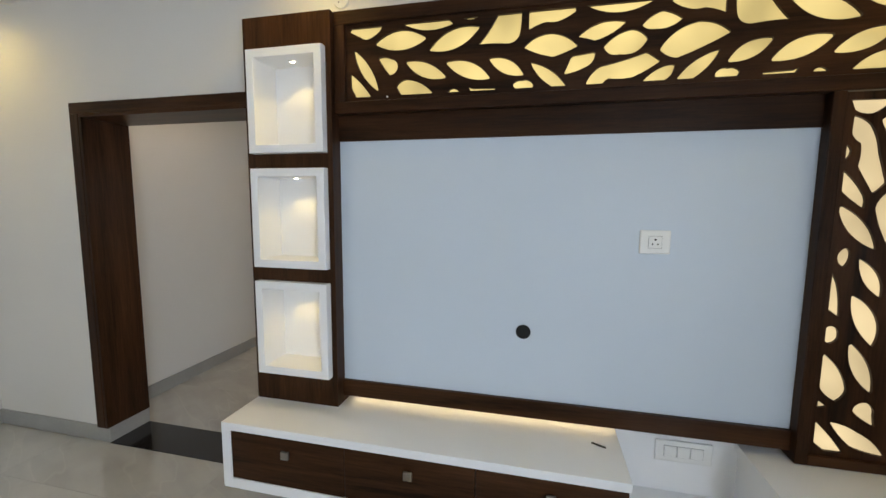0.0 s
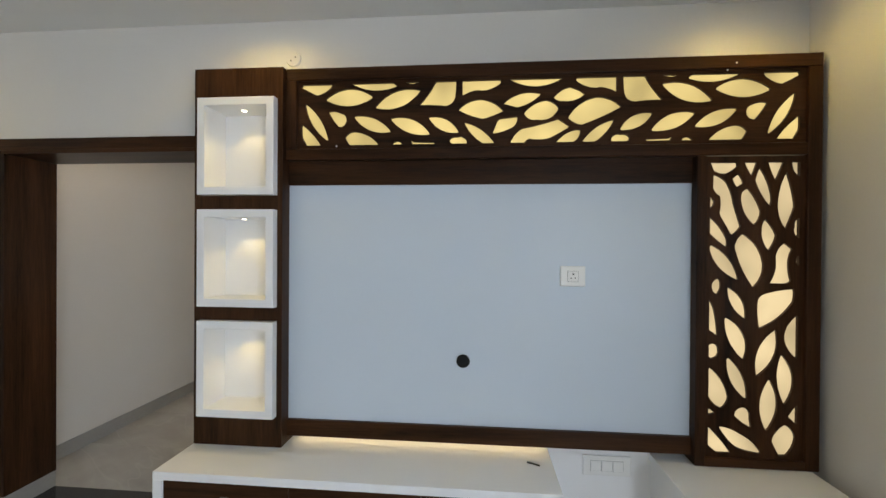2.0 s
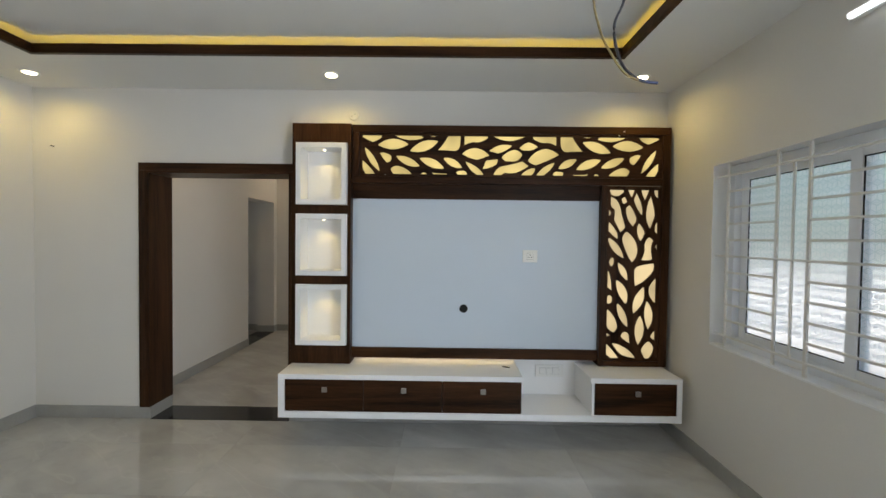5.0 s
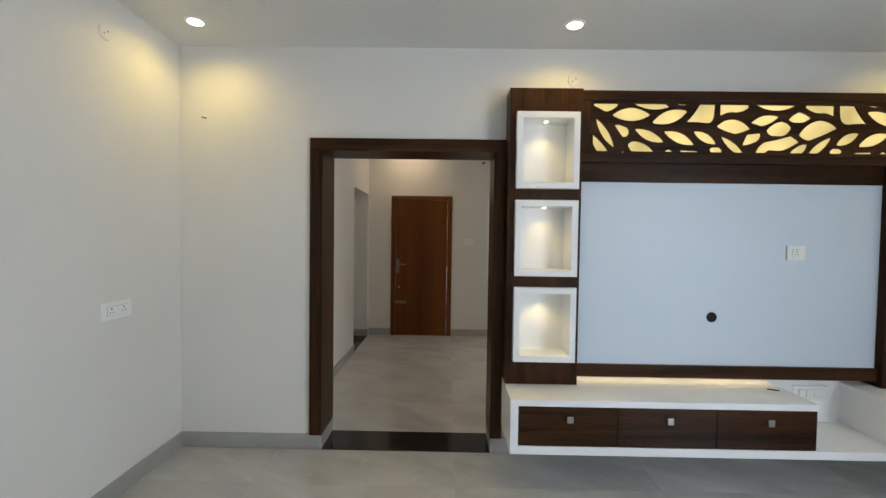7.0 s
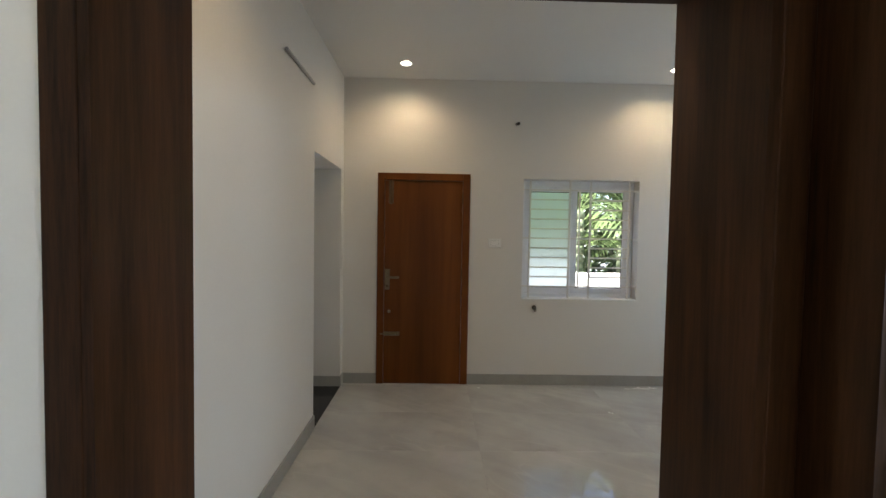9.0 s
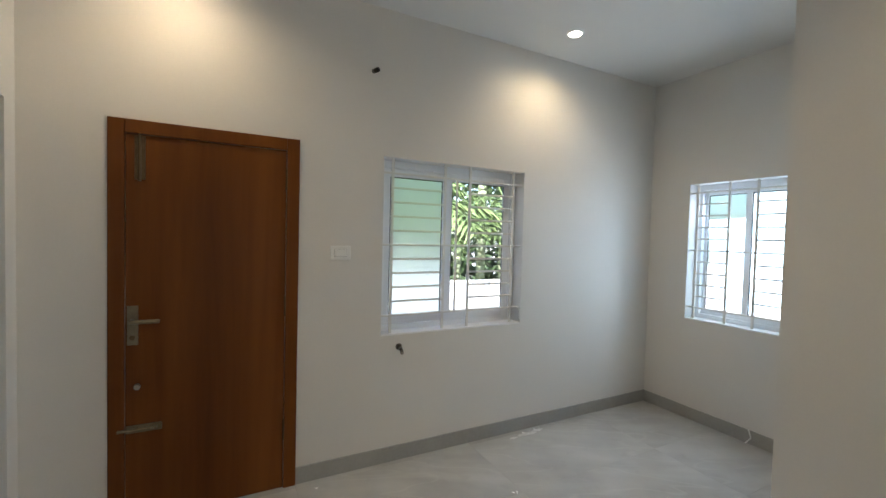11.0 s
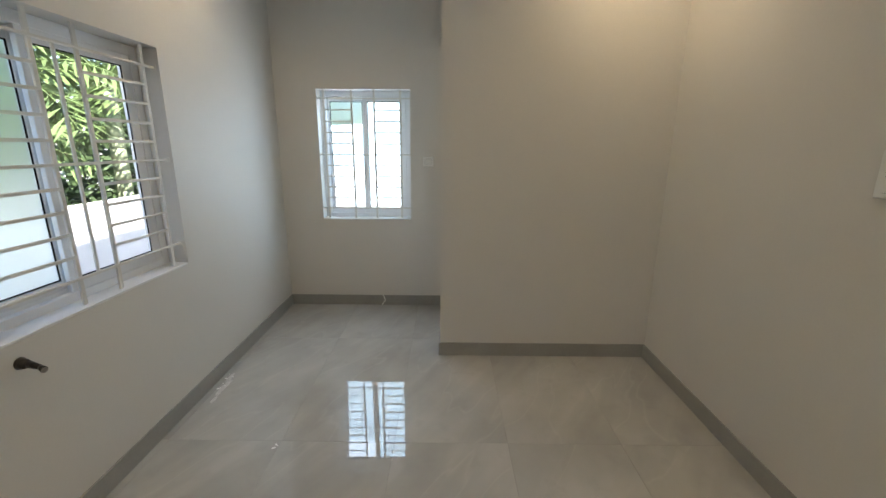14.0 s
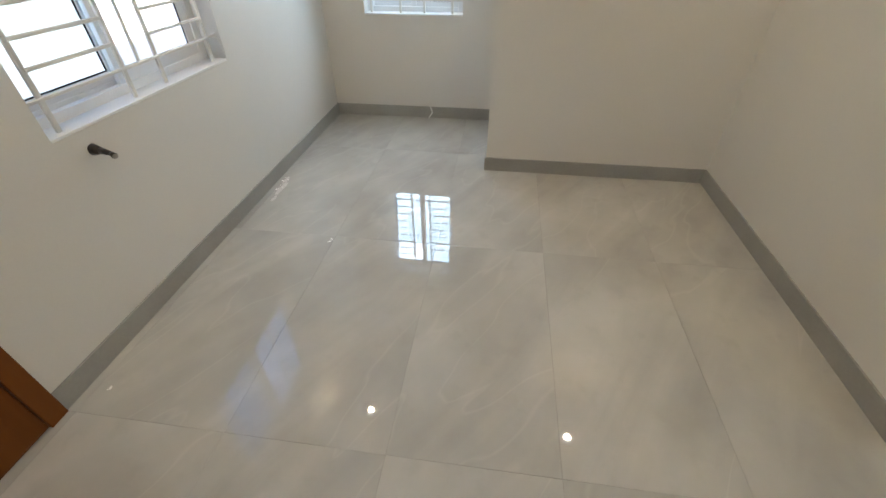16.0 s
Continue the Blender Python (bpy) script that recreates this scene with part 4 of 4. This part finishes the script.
part("tip", rod(bmesh.new(), (2.57, FARY - 0.099, 0.77), (2.5685, FARY - 0.105, 0.7685), 0.0105, 0.0095, 16), M_STEEL, tap, "worn steel tip", True)
stub = thing("pipe_stub", (2.379, FARY, 2.6), "short black pipe stub high on the wall", "pipe stub")
part("pipe", rod(bmesh.new(), (2.37, FARY, 2.602), (2.38, FARY - 0.055, 2.596), 0.015, seg=18), M_DARKMETAL, stub, smooth=True)
# black end disc paints in the shade inside the pipe
part("bore", rod(bmesh.new(), (2.38, FARY - 0.055, 2.596), (2.3803, FARY - 0.0565, 2.596), 0.011, seg=18), M_BLACK, stub)
hook = thing("fan_hook", (3.766, 2.0, HCEIL), "dark steel fan hook hanging from the ceiling", "hook")
cable("rod", [(3.766, 2.03, HCEIL), (3.766, 2.03, HCEIL - 0.06), (3.766, 2.0, HCEIL - 0.1), (3.766, 1.97, HCEIL - 0.07), (3.766, 1.97, HCEIL - 0.03)], 0.006, M_DARKMETAL, hook)
wires = thing("hanging_wires", (3.82, -2.5, 2.9), "loose electric wires hanging from the ceiling tray", "wires")
cable("wire", [(3.79, -2.5, 2.9), (3.78, -2.5, 2.5), (3.8, -2.5, 2.14), (3.82, -2.5, 2.03), (3.85, -2.5, 1.97), (3.88, -2.5, 1.93), (3.915, -2.5, 1.915)], 0.0026, M_YELLOWWIRE, wires, "yellow wire")
cable("wire", [(3.84, -2.5, 2.9), (3.86, -2.5, 2.5), (3.872, -2.5, 2.14), (3.872, -2.5, 2.09), (3.853, -2.5, 2.04), (3.859, -2.5, 1.985), (3.878, -2.5, 1.943), (3.911, -2.5, 1.917), (3.93, -2.5, 1.912)], 0.003, M_BLACKWIRE, wires, "black wire")
cable("wire", [(3.911, -2.5, 1.917), (3.93, -2.5, 1.912), (3.953, -2.5, 1.91)], 0.0032, M_BLUEWIRE, wires, "blue wire end")
pipe = thing("conduit_pipe", (0.69, 2.3, 2.585), "thin grey conduit along the top of the hall wall", "conduit")
part("pipe", rod(bmesh.new(), (0.682, 1.75, 2.592), (0.682, 2.3, 2.587), 0.012), M_SKIRT, pipe)
scrap = thing("curled_offcut", (5.12, 2.4, 0.0), "curled white plastic offcut leaning on the skirting", "offcut")
cable("strip", [(5.135, 2.41, 0.112), (5.125, 2.395, 0.085), (5.12, 2.385, 0.06), (5.125, 2.4, 0.035), (5.12, 2.42, 0.006)], 0.005, M_PLASTIC, scrap)
for cx, cy, n_chips, spread in ((3.66, 3.27, 9, 0.07), (2.04, 3.23, 2, 0.02), (3.11, 2.68, 3, 0.02)):
    rnd = random.Random(int(cx * 100))
    for k in range(n_chips):
        x, y = cx + rnd.gauss(0, spread), min(cy + rnd.gauss(0, spread * 0.3), FARY - 0.03)
        w = rnd.uniform(0.003, 0.009)
        chip = tagged(new("plaster_chip"), "small white plaster crumb on the floor", "plaster crumb", "plaster crumbs on the floor")
        chip.location = (x, y, 0)
        ORIGIN[chip.name] = Vector((x, y, 0))
        bm = bmesh.new()
        bmesh.ops.create_icosphere(bm, subdivisions=1, radius=1, matrix=Matrix.Translation((x, y, 0.0015)) @ Matrix.Rotation(rnd.uniform(0, 3), 4, "Z") @ Matrix.Diagonal((w * rnd.uniform(1, 2.4), w, 0.0015, 1)))
        part("crumb", bm, M_REVEAL, chip)

rnd = random.Random(8)
dust = tagged(new("plaster_dust"), "pale smear of dried plaster on the floor by the skirting", "plaster smear")
dust.location = (3.66, 3.25, 0)
ORIGIN[dust.name] = Vector((3.66, 3.25, 0))
for dx, dy, lx, ly in ((0, 0, 0.12, 0.024), (0.12, 0.02, 0.06, 0.015), (-0.14, -0.01, 0.05, 0.014)):
    bm = bmesh.new()
    rim = []
    for k in range(22):
        r = rnd.uniform(0.65, 1.05)
        rim.append(bm.verts.new((3.66 + dx + lx * r * math.cos(k * math.tau / 22), 3.25 + dy + ly * r * math.sin(k * math.tau / 22), 0.0006)))
    top = bm.verts.new((3.66 + dx, 3.25 + dy, 0.0014))
    for k in range(22):
        bm.faces.new((rim[k], rim[(k + 1) % 22], top))
    part("smear", bm, M_DUST, dust)

# ---- outside ----
bm = bmesh.new()
bmesh.ops.create_grid(bm, x_segments=2, y_segments=2, size=600, matrix=Matrix.Translation((0, 0, -0.35)))
structure("ground", bm, M_EARTH, "pale concrete yard round the house", "ground")
structure("foundation", box(-1.9, RLIV + 0.23, BACK - 0.23, FARY + 0.23, -0.36, -0.03), M_RENDER, "house plinth", "plinth")
fence = thing("compound_wall", (6, 5.6, -0.35), "low white rendered compound wall outside", "garden wall")
part("wall_run", box(-4, 8.6, 5.6, 5.75, -0.35, 0.93), M_RENDER, fence)
part("wall_run", box(8.6, 8.75, -9, 5.75, -0.35, 1.2), M_BLUSH, fence, "weathered pinkish rendered stretch")


def palm(x, y, height, seed, trunk_r):
    rnd = random.Random(seed)
    ob = thing("palm_tree", (x, y, -0.35), "areca palm with pale green trunk and arching fronds", "palm tree", "palms behind the compound wall")
    bm = bmesh.new()
    z = -0.35
    while z < height:
        rod(bm, (x, y, z), (x, y, z + 0.16), trunk_r * 1.06, trunk_r * 0.94, 12)
        z += 0.155
    part("trunk", bm, M_TRUNK, ob, smooth=True)
    bm = bmesh.new()
    for f in range(15):
        az = f * 2.4 + rnd.random()
        up = rnd.uniform(0.25, 1.25)
        ln = rnd.uniform(1.3, 2.0)
        p, d = Vector((x, y, height)), Vector((math.cos(az) * math.cos(up), math.sin(az) * math.cos(up), math.sin(up)))
        side = Vector((-math.sin(az), math.cos(az), 0))
        for k in range(18):
            q = p + d * (ln / 18)
            rod(bm, p, q, 0.012 * (1 - k / 24), seg=4)
            if k > 3:
                for s in (-1, 1):
                    l = 0.62 * math.sin(math.pi * (0.12 + 0.8 * k / 18)) * rnd.uniform(0.85, 1.1)
                    tip = q + (side * s * 0.8 + d * 0.5 + Vector((0, 0, -0.35 + rnd.uniform(-0.15, 0.1)))) * l
                    w = d * 0.03
                    mid = (q + tip) / 2 + Vector((0, 0, 0.03))
                    vs = [bm.verts.new(v) for v in (q, mid - w, tip, mid + w)]
                    bm.faces.new(vs)
            d = (d + Vector((0, 0, -0.075))).normalized()
            p = q
    part("crown", bm, M_FROND, ob)


for k, (px, py, ph, pr) in enumerate([(4.15, 6.6, 1.95, 0.1), (5.2, 7.2, 1.3, 0.07), (6.0, 6.9, 2.2, 0.09), (7.4, 6.6, 2.4, 0.1), (8.2, 6.7, 1.8, 0.09), (3.0, 7.6, 2.3, 0.09), (9.4, 7.6, 1.9, 0.09), (6.6, 8.6, 2.8, 0.1), (4.6, 8.8, 2.4, 0.1), (1.6, 7.2, 1.8, 0.09)]):
    palm(px, py, ph, k, pr)


def shrubs(name, x0, x1, y0, y1, z0, z1, count, size, seed):
    rnd = random.Random(seed)
    bm = bmesh.new()
    for k in range(count):
        c = Vector((rnd.uniform(x0, x1), rnd.uniform(y0, y1), z0 + (z1 - z0) * rnd.random() ** 1.3))
        t = Vector((rnd.gauss(0, 1), rnd.gauss(0, 1), rnd.gauss(0, 0.6))).normalized() * size * rnd.uniform(0.6, 1.2)
        n = t.cross(Vector((rnd.gauss(0, 1), rnd.gauss(0, 1), rnd.gauss(0, 1)))).normalized() * size * 0.28
        bm.faces.new([bm.verts.new(v) for v in (c - t, c + n, c + t, c - n)])
    ob = tagged(part(name, bm, M_HEDGE), "dense dark green shrubs behind the wall", "shrubs", "", "stuff")
    return ob


shrubs("shrubs", -4, 14, 9.5, 11.5, -0.35, 5.5, 24000, 0.2, 3)
shrubs("shrubs", 10.5, 12.5, -10, 10, -0.35, 5.5, 18000, 0.19, 4)

# ---- floor and its tiles ----
structure("floor", box(-1.6, RLIV + 0.2, BACK, FARY + 0.1, -0.04, -0.0025), M_GROUT, "grey grout bed under polished porcelain floor tiles", "floor")
floor_ob = bpy.data.objects["floor"]
TX, TY = 1.235, 0.617


def tile(x0, x1, y0, y1):
    g = 0.0006
    part("tile", box(x0 + g, x1 - g, y0 + g, y1 - g, -0.012, 0.0), M_TILE, floor_ob)


def tiles(x0, x1, y0, y1):
    xs = [x0] + [v for v in (1.92 + k * TX for k in range(-5, 6)) if x0 + 0.02 < v < x1 - 0.02] + [x1]
    ys = [y0] + [v for v in (2.052 + k * TY for k in range(-16, 6)) if y0 + 0.02 < v < y1 - 0.02] + [y1]
    for a, b in zip(xs, xs[1:]):
        for c, d in zip(ys, ys[1:]):
            tile(a, b, c, d)


tiles(0, RLIV, BACK, -0.0185)
tiles(LX + 0.0055, RX, WT + 0.0055, FARY)
tiles(-1.45, LX - 0.2755, 1.15, FARY)
